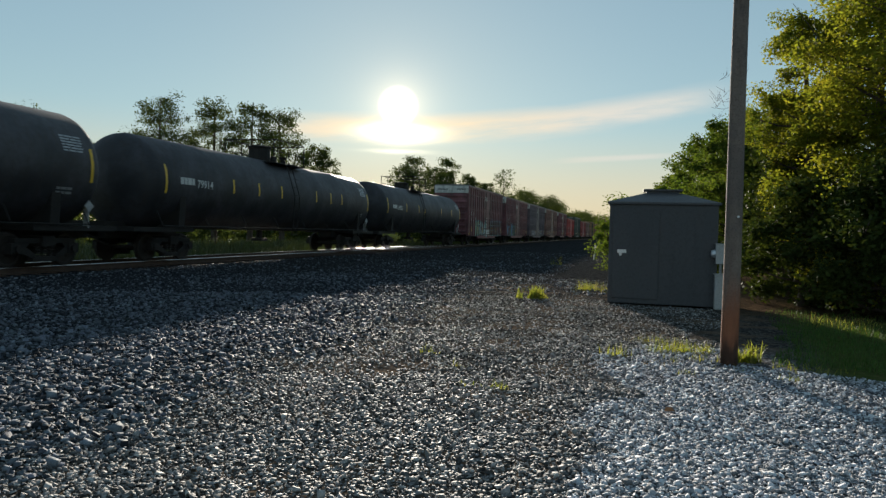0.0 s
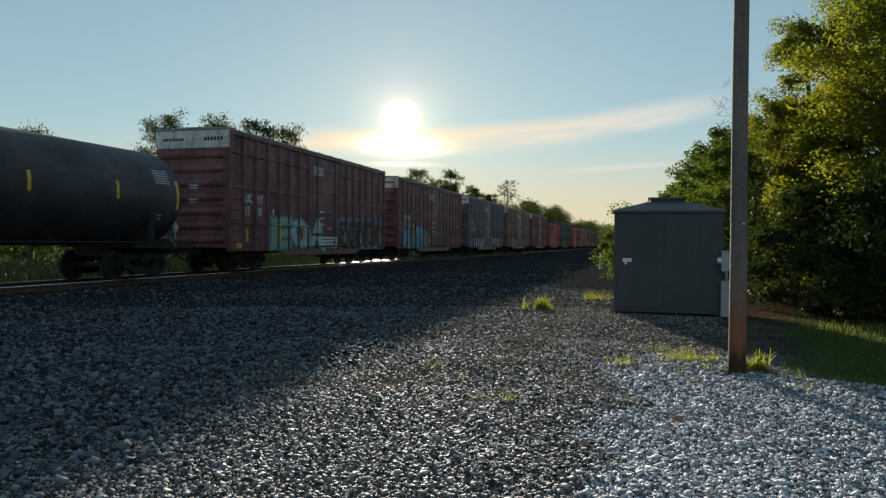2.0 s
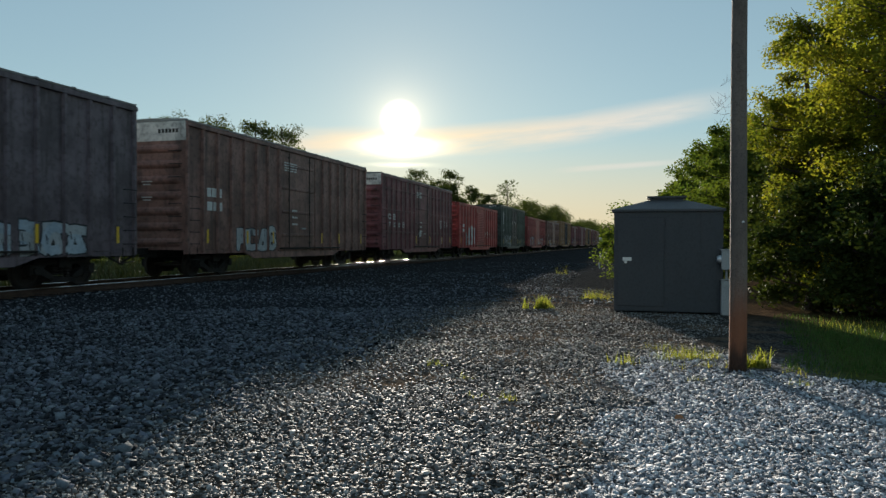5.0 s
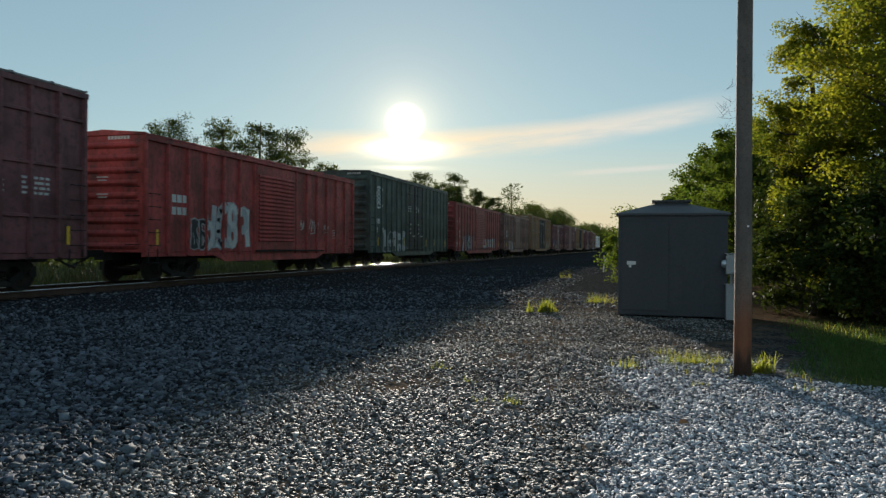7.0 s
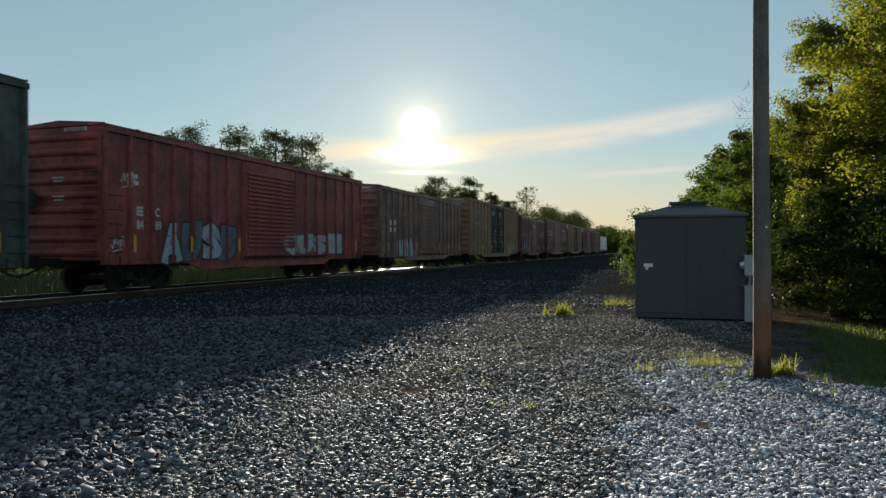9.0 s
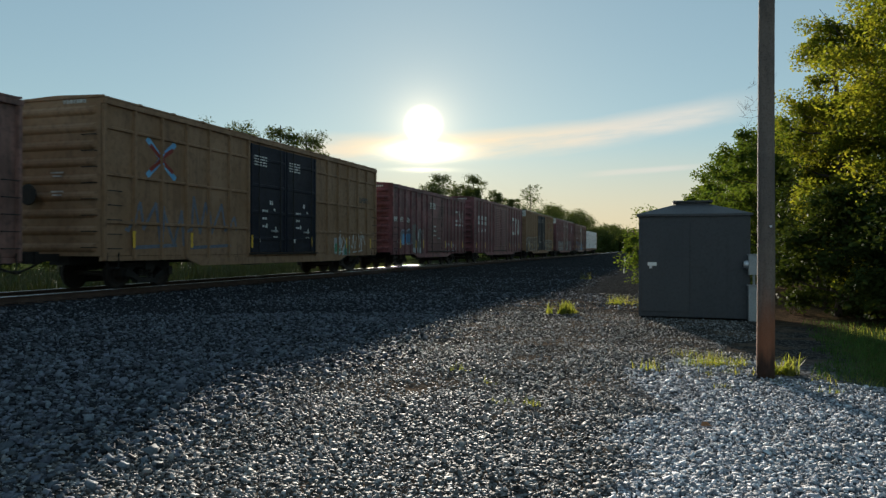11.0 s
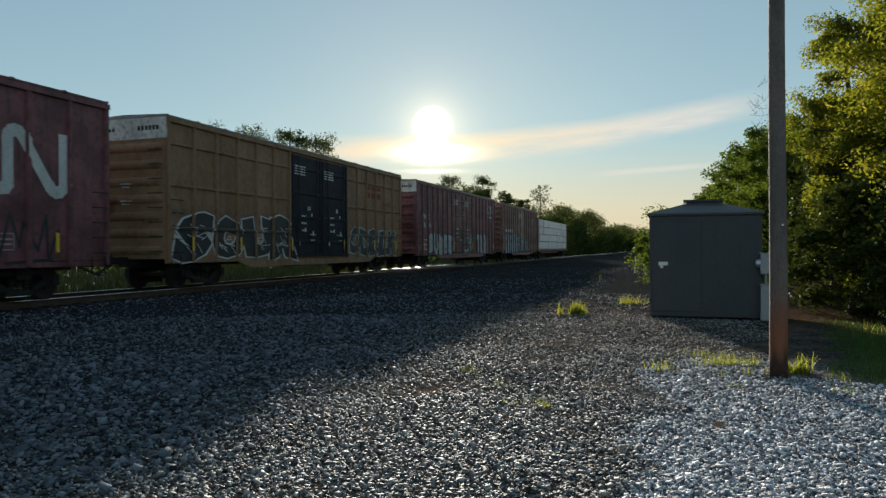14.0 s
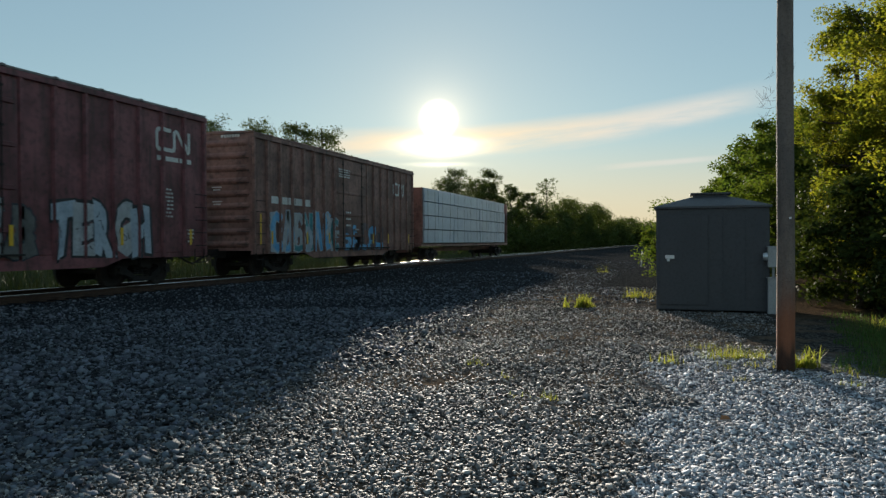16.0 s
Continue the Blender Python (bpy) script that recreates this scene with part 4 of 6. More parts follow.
    dz0, dz1 = floor_z + 0.06, eave - 0.22
    for i in range(doors):
        c = door_at - door_wide / 2 + w * (i + 0.5)
        g = Geo().slab(HALF, HALF + 0.06, c - w / 2 + 0.02, c + w / 2 - 0.02, dz0, dz1, 0.01)
        leaf_door = part("door", g, M[door] if door != "same" else paintwork, car)
        if louvred:                                               # pressed louvres from sill to lintel
            v = [(HALF + 0.06 + d, c + s * (w / 2 - 0.16), h) for s in (-1, 1) for d, h in ((0, 0), (0.055, 0.03), (0.055, 0.08), (0, 0.115))]
            louvre = Geo().put(v, [(k, k + 1, k + 5, k + 4) for k in range(3)] + [(0, 3, 2, 1), (4, 5, 6, 7), (0, 4, 7, 3)]).mesh("louvre", M[door] if door != "same" else paintwork)
            for z in np.arange(dz0 + 0.3, dz1 - 0.3, 0.15):
                part("louvre", louvre, None, leaf_door, at=pose(0, 0, z))
        if not louvred:
            for z in np.linspace(dz0 + 0.5, dz1 - 0.5, 4):
                part("door_rib", Geo().slab(HALF + 0.06, HALF + 0.095, c - w / 2 + 0.12, c + w / 2 - 0.12, z - 0.06, z + 0.06, 0.02), M[door] if door != "same" else paintwork, leaf_door)
        if louvred:
            continue
        rods = Geo()
        for s in (-0.3, 0.3):
            rods.tube([(HALF + 0.12, c + s * w, dz0), (HALF + 0.12, c + s * w, dz1)], 0.018, 6)
            for z in np.linspace(dz0 + 0.2, dz1 - 0.2, 5):
                rods.box(HALF + 0.09, HALF + 0.14, c + s * w - 0.04, c + s * w + 0.04, z - 0.03, z + 0.03)
        part("lock_rod", rods, M["under"], leaf_door)
        part("door_handle", Geo().slab(HALF + 0.1, HALF + 0.17, c + 0.1, c + 0.5, dz0 + 0.75, dz0 + 0.82, 0.01), M["box_grey"], leaf_door)
        bars(leaf_door, c - 0.42 * w, dz1 - (1.25 if door == 'green_door' else 0.4), 4, 0.34 * w, 0.05, HALF + 0.099, 0.05, seed=i + int(front))
        bars(leaf_door, c - 0.2 * w, dz0 + 1.55, 3, 0.15 * w, 0.08, HALF + 0.099, 0.2, seed=i + 9 + int(front))
        if doors == 2 and door == "navy":
            for u, v, a, b in ((0.0, 1.9, 0.22, 0.16), (0.12, 1.62, 0.14, 0.1), (-0.1, 1.05, 0.1, 0.16), (0.16, 0.95, 0.08, 0.22), (0.1, 0.6, 0.3, 0.05), (-0.3, 0.5, 0.16, 0.14)):
                bars(leaf_door, c + u * w + 0.07 * i, dz0 + v, 1, a, b, HALF + 0.099, seed=i + int(10 * v))
            for e in (-1, 1):
                part("door_stile", Geo().slab(HALF + 0.06, HALF + 0.098, c + e * (w / 2 - 0.1) - 0.06, c + e * (w / 2 - 0.1) + 0.06, dz0, dz1, 0.02), M[door], leaf_door)
    part("door_track", Geo().slab(HALF, HALF + 0.13, door_at - door_wide / 2 - 0.1, door_at + door_wide / 2 + (2.6 if doors == 1 else 0.1), dz0 - 0.07, dz0 - 0.01, 0.01), M["under"], car)
    s = shared()
    for y in (-L / 2 + 0.16, L / 2 - 0.6):
        for i in range(5):
            part("grab_iron", s["grab_iron"], None, car, at=pose(HALF + 0.07, y, 1.12 + i * 0.38))
        part("sill_step", s["step"], None, car, at=pose(HALF, y, 0))
    for y in ([-L / 2 + a for a in reflect] if reflect else (-L / 2 + 1.1, -L / 2 + 3.6, -2.2, 2.2, L / 2 - 3.6, L / 2 - 0.85)):
        part("reflector", s["reflector"], None, car, at=pose(HALF + 0.1, y, 1.14))
    running_gear(car, L, 2.25)
    stand(car, front, rear)
    return car, left + right, L


def oval_mark(parent, y, z, r, ribs):
    """A round white emblem: a ring with a pine-like chevron pile."""
    g = Geo()
    k = 28
    x = HALF + 0.008
    ring = [(y + r * 0.95 * math.cos(2 * math.pi * i / k), z + r * math.sin(2 * math.pi * i / k)) for i in range(k + 1)]
    ribbon(g, ring, 0.09, x)
    ribbon(g, [(y, z - r), (y, z + r)], 0.08, x + 0.001)
    for i in range(4):
        b = z - 0.7 * r + i * 0.42 * r
        w = (0.62 - 0.11 * i) * r
        for s in (-1, 1):
            ribbon(g, [(y + s * w, b - 0.05), (y, b + 0.32 * r)], 0.085, x + 0.0016)
    part("emblem", flat_mesh(carried_over(g, ribs), "emblem", M["white"]), None, parent, "round white emblem")


def chevrons(parent, y, z, ribs):
    """A plain emblem of two crossed strokes, blue over red."""
    for k, colour in ((0, "spray_blue"), (1, "faded_red")):
        g = Geo()
        for s in (-1, 1):
            ribbon(g, [(y - 0.55 + 0.12 * k, z + s * (0.5 - 0.16 * k)), (y, z + s * 0.03), (y + 0.6 - 0.1 * k, z + s * (0.5 - 0.18 * k))], 0.17 - 0.05 * k, HALF + 0.007 + 0.003 * k)
        part("emblem", flat_mesh(carried_over(g, ribs), "emblem", M[colour]), None, parent, "blue and red crossed-stroke emblem")


def worm_mark(parent, y, z, high, thick, ribs):
    """A white emblem of one thick bent stroke: an open frame that runs on into a zigzag."""
    g = Geo()
    w = high * 1.36
    x = HALF + 0.008
    arc = lambda cy, cz, r, a0, a1: [(cy + r * math.cos(radians(a)), cz + r * math.sin(radians(a))) for a in np.linspace(a0, a1, 6)]
    r = high * 0.2
    frame_line = [(y + w * 0.72, z + high)] + arc(y + r, z + high - r, r, 90, 180) + arc(y + r, z + r, r, 180, 270) + [(y + w * 0.82, z)] + [(y + w * 0.92, z + 0.02), (y + w * 0.95, z + 0.1)]
    q = high * 0.15
    frame_line += [(y + w * 0.95, z + high - q)] + arc(y + w * 0.95 + q, z + high - q, q, 180, 35) + [(y + w * 1.56, z + q * 0.7)] + arc(y + w * 1.56 + q * 1.1, z + q, q, 200, 360) + [(y + w * 1.56 + q * 2.1, z + high)]
    ribbon(g, frame_line, thick, x)
    part("emblem", flat_mesh(carried_over(g, ribs), "emblem", M["white"]), None, parent, "white bent-stroke emblem")


def curved_bars(parent, y0, y1, z0, z1, rows, radius, axis, material="white", name="stencil_bars", seed=0):
    """Rows of plain bars that follow the curve of a tank's side."""
    rnd = random.Random(seed)
    g = Geo()
    pitch = (z1 - z0) / rows
    at = lambda z: (math.sqrt(max(0.01, radius * radius - (z - axis) ** 2)), z)
    for i in range(rows):
        low, top = at(z0 + pitch * (i + 0.25)), at(z0 + pitch * (i + 0.8))
        y = y0
        while y < y1 - 0.04:
            e = min(y1, y + rnd.uniform(0.15, 0.5) * (y1 - y0))
            g.put([(low[0], y, low[1]), (low[0], e, low[1]), (top[0], e, top[1]), (top[0], y, top[1])], [(0, 1, 2, 3)])
            y = e + 0.03
    tagged(part(name, flat_mesh(g, name, M[material]), None, parent), kind="stuff")


def tank_car(front, rear, label, stencil="", dome_at=0.0, stripes=(), tall_stripes=(), manway_high=0.46, R=1.48, axis=2.47):
    L = rear - front
    car = tagged(new("tank_car"), label, "tank car", group="freight cars of the train")
    half = L / 2 - 0.4
    prof = [(-half + 0.72 * (1 - math.cos(a)), max(0.02, R * math.sin(a))) for a in np.linspace(0.02, math.pi / 2, 9)]
    prof += [(-a, b) for a, b in prof[::-1]]
    mid = []
    for y in np.linspace(-half + 0.8, half - 0.8, 7)[1:-1]:       # welded seams
        mid += [(y - 0.02, R), (y, R + 0.0015), (y + 0.02, R)]
    prof = prof[:9] + mid + prof[9:]
    g = Geo().lathe(prof, 48)
    g.v = [(x, y, z + axis) for x, y, z in g.v]
    part("tank", g, M["tank"], car, smooth=True)
    for e in (-1, 1):
        a, b = sorted((e * L / 2, e * (L / 2 - 2.9))), sorted((e * L / 2, e * (L / 2 - 3.4)))
        g = Geo().box(-1.35, 1.35, *a, 0.92, 1.06).box(-0.35, 0.35, *b, 0.7, 1.2)
        for s in (-1, 1):
            y = e * (L / 2 - 2.25)
            g.put([(s * x, y + d, z) for d in (-0.15, 0.15) for x, z in ((0.3, 1.0), (1.35, 1.0), (1.42, 2.1), (1.1, 1.5))], [(0, 1, 2, 3), (7, 6, 5, 4), (0, 4, 5, 1), (1, 5, 6, 2), (2, 6, 7, 3), (3, 7, 4, 0)])
        part("bolster_frame", g, M["under"], car)
    g = Geo()
    for s in (-1, 1):
        g.tube([(s * 1.45, -L / 2 + 1.2, 1.1), (s * 1.45, L / 2 - 1.2, 1.1)], 0.022, 6)
        for y in np.linspace(-L / 2 + 1.2, L / 2 - 1.2, 8):
            g.tube([(s * 1.45, y, 1.1), (s * 1.22, y, 1.55)], 0.016, 5)
    g.tube([(0, -0.2, 1.1), (0, -0.2, 0.62)], 0.13, 10).box(-0.25, 0.25, -0.45, 0.05, 0.55, 0.66)
    part("side_rail", g, M["under"], car)
    top = axis + R
    g = Geo()
    d = dome_at
    g.lathe([(0, 0.44), (manway_high - 0.12, 0.44), (manway_high - 0.1, 0.5), (manway_high - 0.04, 0.5), (manway_high, 0.3)], 20, lambda x, r, a: (r * math.cos(a), d - 0.3 + r * math.sin(a), top - 0.06 + x))
    g.lathe([(0, 0.2), (0.3, 0.2), (0.32, 0.14)], 12, lambda x, r, a: (r * math.cos(a), d + 0.75 + r * math.sin(a), top - 0.06 + x))
    g.lathe([(0, 0.11), (0.26, 0.11), (0.28, 0.16), (0.34, 0.16)], 10, lambda x, r, a: (0.3 + r * math.cos(a), d + 1.2 + r * math.sin(a), top - 0.08 + x))
    part("manway", g, M["under"], car, "round manway and valve housings on top")
    g = Geo()
    deck = top - 0.18
    for s in (-1, 1):
        g.box(s * 0.55 if s > 0 else -1.15, 1.15 if s > 0 else -0.55, d - 1.2, d + 1.6, deck, deck + 0.04)
        for z in (0.95,):
            g.tube([(s * 1.12, d - 1.2, deck + z - 0.25), (s * 1.12, d - 1.1, deck + z), (s * 1.12, d + 1.5, deck + z), (s * 1.12, d + 1.6, deck + z - 0.25)], 0.02, 6)
        for y in (-1.15, 0.15, 1.55):
            g.tube([(s * 1.12, d + y, deck), (s * 1.12, d + y, deck + 0.93)], 0.02, 6)
        g.tube([(s * 1.12, d - 1.2, deck + 0.48), (s * 1.12, d + 1.6, deck + 0.48)], 0.016, 6)
    g.tube([(-1.12, d - 1.15, deck + 0.93), (1.12, d - 1.15, deck + 0.93)], 0.02, 6).tube([(-1.12, d + 1.55, deck + 0.93), (1.12, d + 1.55, deck + 0.93)], 0.02, 6)
    part("platform", g, M["under"], car, "railed walkway round the manway")
    g = Geo()
    for a in (-0.2, 0.22):
        g.tube([(1.5, d + a, 0.8), (1.6, d + a, 1.6), (1.62, d + a, axis), (1.3, d + a, axis + 1.0), (1.12, d + a, deck + 0.1)], 0.02, 5)
    ladder = part("ladder", g, M["under"], car)
    for i in range(8):
        part("rung", shared()["rung"], None, ladder, at=pose(1.56, d, 0.85 + i * 0.33))
    middle = (front + rear) / 2
    for y in (*stripes, *tall_stripes):
        tall = 0.9 if y in tall_stripes else 0.5
        pts = [((R + 0.006) * math.cos(a), (R + 0.006) * math.sin(a)) for a in np.linspace(-tall / 2 / R + 0.06, tall / 2 / R + 0.06, 6)]
        g = Geo().put([(x, y - middle + w, axis + z) for x, z in pts for w in (-0.05, 0.05)], [(2 * i, 2 * i + 1, 2 * i + 3, 2 * i + 2) for i in range(5)])
        part("reflector", flat_mesh(g, "reflector", M["yellow"]), None, car)
    shoulder = L / 2 - 1.15
    if stencil:
        g = text_geo(stencil, 0.36, 0.006)
        g.v = [((R + 0.006) * math.cos(c / R - 0.06), -shoulder + 1.75 + b, axis + (R + 0.006) * math.sin(c / R - 0.06)) for a, b, c in g.v]
        part("lettering", flat_mesh(g, "lettering", M["white"]), None, car)
        curved_bars(car, -shoulder + 0.85, -shoulder + 1.6, axis - 0.13, axis + 0.27, 1, R + 0.006, axis, seed=4)
    curved_bars(car, shoulder - 1.0, shoulder - 0.3, axis + 0.38, axis + 0.82, 6, R + 0.006, axis, "box_grey", seed=3)
    curved_bars(car, shoulder - 1.15, shoulder - 0.6, axis - 0.72, axis - 0.5, 2, R + 0.006, axis, "box_grey", seed=7)
    placard = Geo().put([(1.38, shoulder + 0.05 + a, 1.58 + b) for a, b in ((-0.16, 0), (0, -0.16), (0.16, 0), (0, 0.16))] + [(1.35, shoulder + 0.05 + a, 1.58 + b) for a, b in ((-0.16, 0), (0, -0.16), (0.16, 0), (0, 0.16))],
                        [(0, 1, 2, 3), (7, 6, 5, 4), (0, 4, 5, 1), (1, 5, 6, 2), (2, 6, 7, 3), (3, 7, 4, 0)])
    placard.box(1.2, 1.36, shoulder + 0.03, shoulder + 0.07, 1.0, 1.5)
    part("placard", placard, M["box_grey"], car, "small white diamond placard in a holder")
    running_gear(car, L, 2.2)
    stand(car, front, rear)
    return car


def lumber_car(front, rear):
    """A centre-beam flat car stacked with white-wrapped lumber."""
    L = rear - front
    car = tagged(new("lumber_flat_car"), "centre-beam flat car stacked with white-wrapped lumber bundles", "flat car", group="freight cars of the train")
    part("deck", Geo().slab(-1.3, 1.3, -L / 2, L / 2, 0.92, 1.1, 0.01).box(-0.35, 0.35, -L / 2 + 0.1, L / 2 - 0.1, 0.6, 0.86), M["brown"], car)
    for e in (-1, 1):
        y = e * (L / 2 - 0.2)
        g = Geo().box(-1.3, 1.3, y - 0.08, y + 0.08, 1.1, 4.3)
        part("bulkhead", g, M["brown"], car)
    part("centre_beam", Geo().box(-0.1, 0.1, -L / 2 + 0.3, L / 2 - 0.3, 1.1, 4.3), M["brown"], car)
    rnd = random.Random(44)
    y, spans = -L / 2 + 0.35, []
    while y < L / 2 - 1.6:
        w = min(rnd.choice((2.45, 2.45, 3.05)), L / 2 - 0.35 - y)
        spans.append((y, y + w))
        y += w + 0.02
    for s in (-1, 1):
        for a, b in spans:
            z = 1.14
            for k in range(4):
                h = 0.80
                out = 1.36 + rnd.uniform(-0.03, 0.03)
                x0, x1 = (0.14, out) if s > 0 else (-out, -0.14)
                bundle = part("lumber_bundle", Geo().slab(x0, x1, a + rnd.uniform(0, 0.03), b - rnd.uniform(0, 0.03), z, z + h - 0.025, 0.015), M["wrap"], car, "white-wrapped lumber bundle")
                if s > 0:
                    g = Geo()
                    for c in (0.25, 0.75):
                        yy = a + (b - a) * c
                        g.box(x1, x1 + 0.006, yy - 0.012, yy + 0.012, z, z + h - 0.03)
                    part("strap", g, M["strap"], bundle)
                z += h
    running_gear(car, L, 2.3)
    stand(car, front, rear)
    return car


# three tank cars lead, then boxcars, then one lumber car at the tail
tank_car(-2.4, 17.15, "black tank car with yellow reflectors, sooty and streaked", stripes=(4.0, 7.5, 11.5, 12.8), tall_stripes=(15.95,), R=1.55, axis=2.55)
tank_car(17.85, 37.4, "long black tank car with white stencil and top walkway", "79914", 0.0, (22.97, 24.75, 26.57, 29.82, 31.4, 32.7), (19.15, 36.2), 0.66)
tank_car(38.3, 57.9, "black tank car with white number and railed manway", "29826", -1.7, (42.93, 45.54, 46.89, 51.1, 54.1), (39.45, 56.75))

c, ribs, L = boxcar(59.6, 75.3, 5.13, "maroon", "dark maroon boxcar with panelled sides, white end band and bright graffiti", "same", 8, True, True)
f = -L / 2
letters(c, "UC", f + 1.08, 2.58, 0.44); letters(c, "RY", f + 1.95, 2.58, 0.44)
letters(c, "15", f + 1.08, 2.12, 0.44); letters(c, "83", f + 1.95, 2.12, 0.44)
sprayed_word(c, "EOA", f + 3.12, f + 7.9, 0.83, 2.1, ["spray_green_pale", "spray_mint", "spray_mint"], "spray_teal", "pale green and white graffiti letters", ribs, 3, shade="spray_black")
for k in range(4):
    g = Geo()
    ribbon(g, [(f + 7.2, 0.92 + 0.14 * k), (f + 9.15, 0.92 + 0.14 * k)], 0.1, HALF + 0.0118)
    part("graffiti", flat_mesh(carried_over(g, ribs, STRINGERS, c["door_span"]), "graffiti", M["white"]), None, c, "white painted stripe")
letters(c, "9", f + 3.1, 2.12, 0.44)
part("yellow_panel", Geo().slab(HALF + 0.001, HALF + 0.006, f + 0.55, f + 0.95, 0.9, 1.08, 0.001), M["yellow"], c)
sprayed_word(c, "EONCK", f + 9.45, f + 15.25, 0.88, 2.3, ["spray_black"], "spray_aqua", "near-black graffiti letters with pale teal rims and blue mist", ribs, 4, 0.022, 0.075, "spray_blue")
part("graffiti", Geo().slab(HALF + 0.001, HALF + 0.005, f + 9.4, f + 15.2, 0.8, 0.9, 0.001), M["spray_teal"], c, "teal ground stroke")

c, ribs, L = boxcar(77.6, 92.95, 5.08, "maroon", "dark maroon boxcar with panelled sides and blue and green graffiti", "same", 8, True, True, reflect=(6.3, 12.6, 14.6))
f = -L / 2
letters(c, "CO", f + 1.2, 2.54, 0.44); letters(c, "ER", f + 2.08, 2.54, 0.44)
letters(c, "17", f + 1.3, 2.1, 0.38); letters(c, "32", f + 2.12, 2.1, 0.38); letters(c, "01", f + 2.98, 2.1, 0.38)
sprayed_word(c, "MATH", f + 1.0, f + 6.05, 0.84, 2.05, ["spray_blue", "spray_green"], "spray_teal", "blue and green block-letter graffiti", ribs, 9, 0.03, 0.085, None, "spray_orange", 1)
bars(c, f + 13.4, 2.5, 5, 0.5, 0.05, gap=0.06, seed=71); bars(c, f + 14.2, 2.5, 3, 0.45, 0.05, gap=0.06, seed=72); bars(c, f + 13.6, 1.42, 3, 0.35, 0.06, gap=0.06, seed=73)

c, ribs, L = boxcar(95.4, 110.8, 5.11, "plum", "plum-grey boxcar with faded paint and plain posts", "same", 8, False, True)
f = -L / 2
letters(c, "DW", f + 1.05, 2.72, 0.42); letters(c, "C", f + 2.1, 2.72, 0.42)
letters(c, "40", f + 1.1, 2.2, 0.42); bars(c, f + 2.1, 2.5, 1, 1.0, 0.3, seed=2)
part("yellow_panel", Geo().slab(HALF + 0.001, HALF + 0.006, f + 1.0, f + 1.45, 0.85, 1.3, 0.001), M["yellow"], c)
graffiti(c, f + 2.4, f + 6.2, 0.85, 1.5, ["spray_silver", "spray_pale"], "spray_silver", 5, ribs, "pale faded graffiti")
graffiti(c, f + 9.0, f + 13.5, 0.85, 1.7, ["spray_silver", "spray_pale"], "spray_black", 6, ribs, "pale faded graffiti")

c, ribs, L = boxcar(113.1, 128.5, 5.1, "brown", "rusty brown boxcar with plain posts", "same", 8, False, True)
f = -L / 2
bars(c, f + 1.2, 3.0, 2, 0.9, 0.3, gap=0.16, seed=5)
graffiti(c, f + 3.0, f + 6.0, 0.9, 1.8, ["spray_silver"], "spray_black", 8, ribs, "silver graffiti")

c, ribs, L = boxcar(130.8, 146.0, 5.1, "maroon", "dark maroon boxcar with panelled sides and white stencils", "same", 8, True, True, reflect=(6.2, 9.25, 12.25, 14.5))
f = -L / 2
letters(c, "CO", f + 1.2, 2.54, 0.44); letters(c, "ER", f + 2.08, 2.54, 0.44)
scrawl(c, f + 6.7, 1.65, 0.75, 0.42, 74, ribs, "spray_silver", 0.05); scrawl(c, f + 6.75, 1.6, 0.65, 0.36, 75, ribs, "spray_silver", 0.04); stencil_box(c, f + 3.75, 2.1, 0.32, 0.3)
letters(c, "17", f + 1.3, 2.1, 0.38); letters(c, "33", f + 2.12, 2.1, 0.38); letters(c, "30", f + 2.98, 2.1, 0.38)
bars(c, L / 2 - 3.2, 2.75, 5, 0.7, 0.06, gap=0.06, seed=7); bars(c, L / 2 - 2.0, 2.75, 4, 0.8, 0.06, gap=0.06, seed=8); bars(c, L / 2 - 2.9, 1.5, 4, 0.4, 0.06, gap=0.05, seed=9)

c, ribs, L = boxcar(148.2, 163.6, 4.4, "red", "bright red boxcar with ribbed ends and a silver graffiti panel", "same", 7, louvred=True, reflect=(0.5,))
f = -L / 2
bars(c, f + 1.3, 2.7, 2, 0.9, 0.24, gap=0.14, seed=11)
graffiti(c, f + 2.9, f + 5.8, 1.0, 2.6, ["spray_silver", "white"], "spray_silver", 12, ribs, "silver graffiti block")
graffiti(c, f + 2.3, f + 3.1, 1.0, 2.0, ["spray_black"], "spray_silver", 42, ribs)
scrawl(c, f + 9.75, 1.85, 0.4, 0.4, 13, ribs); scrawl(c, f + 10.6, 1.7, 0.75, 0.6, 14, ribs); scrawl(c, f + 12.0, 1.75, 0.5, 0.4, 16, ribs)
stencil_box(c, f + 13.0, 1.5, 0.42, 0.36)

c, ribs, L = boxcar(165.7, 180.9, 5.1, "green", "dark green boxcar with a round white emblem and grey graffiti", "green_door", 8, doors=2)
f = -L / 2
oval_mark(c, f + 1.42, 3.78, 0.57, ribs)
bars(c, f + 0.9, 2.62, 1, 0.7, 0.26, seed=14)
letters(c, "19", f + 1.02, 1.9, 0.36); letters(c, "25", f + 1.93, 1.9, 0.36)
graffiti(c, f + 2.2, f + 6.0, 0.85, 2.0, ["spray_silver", "green", "spray_silver"], "spray_silver", 15, ribs, "grey graffiti letters")

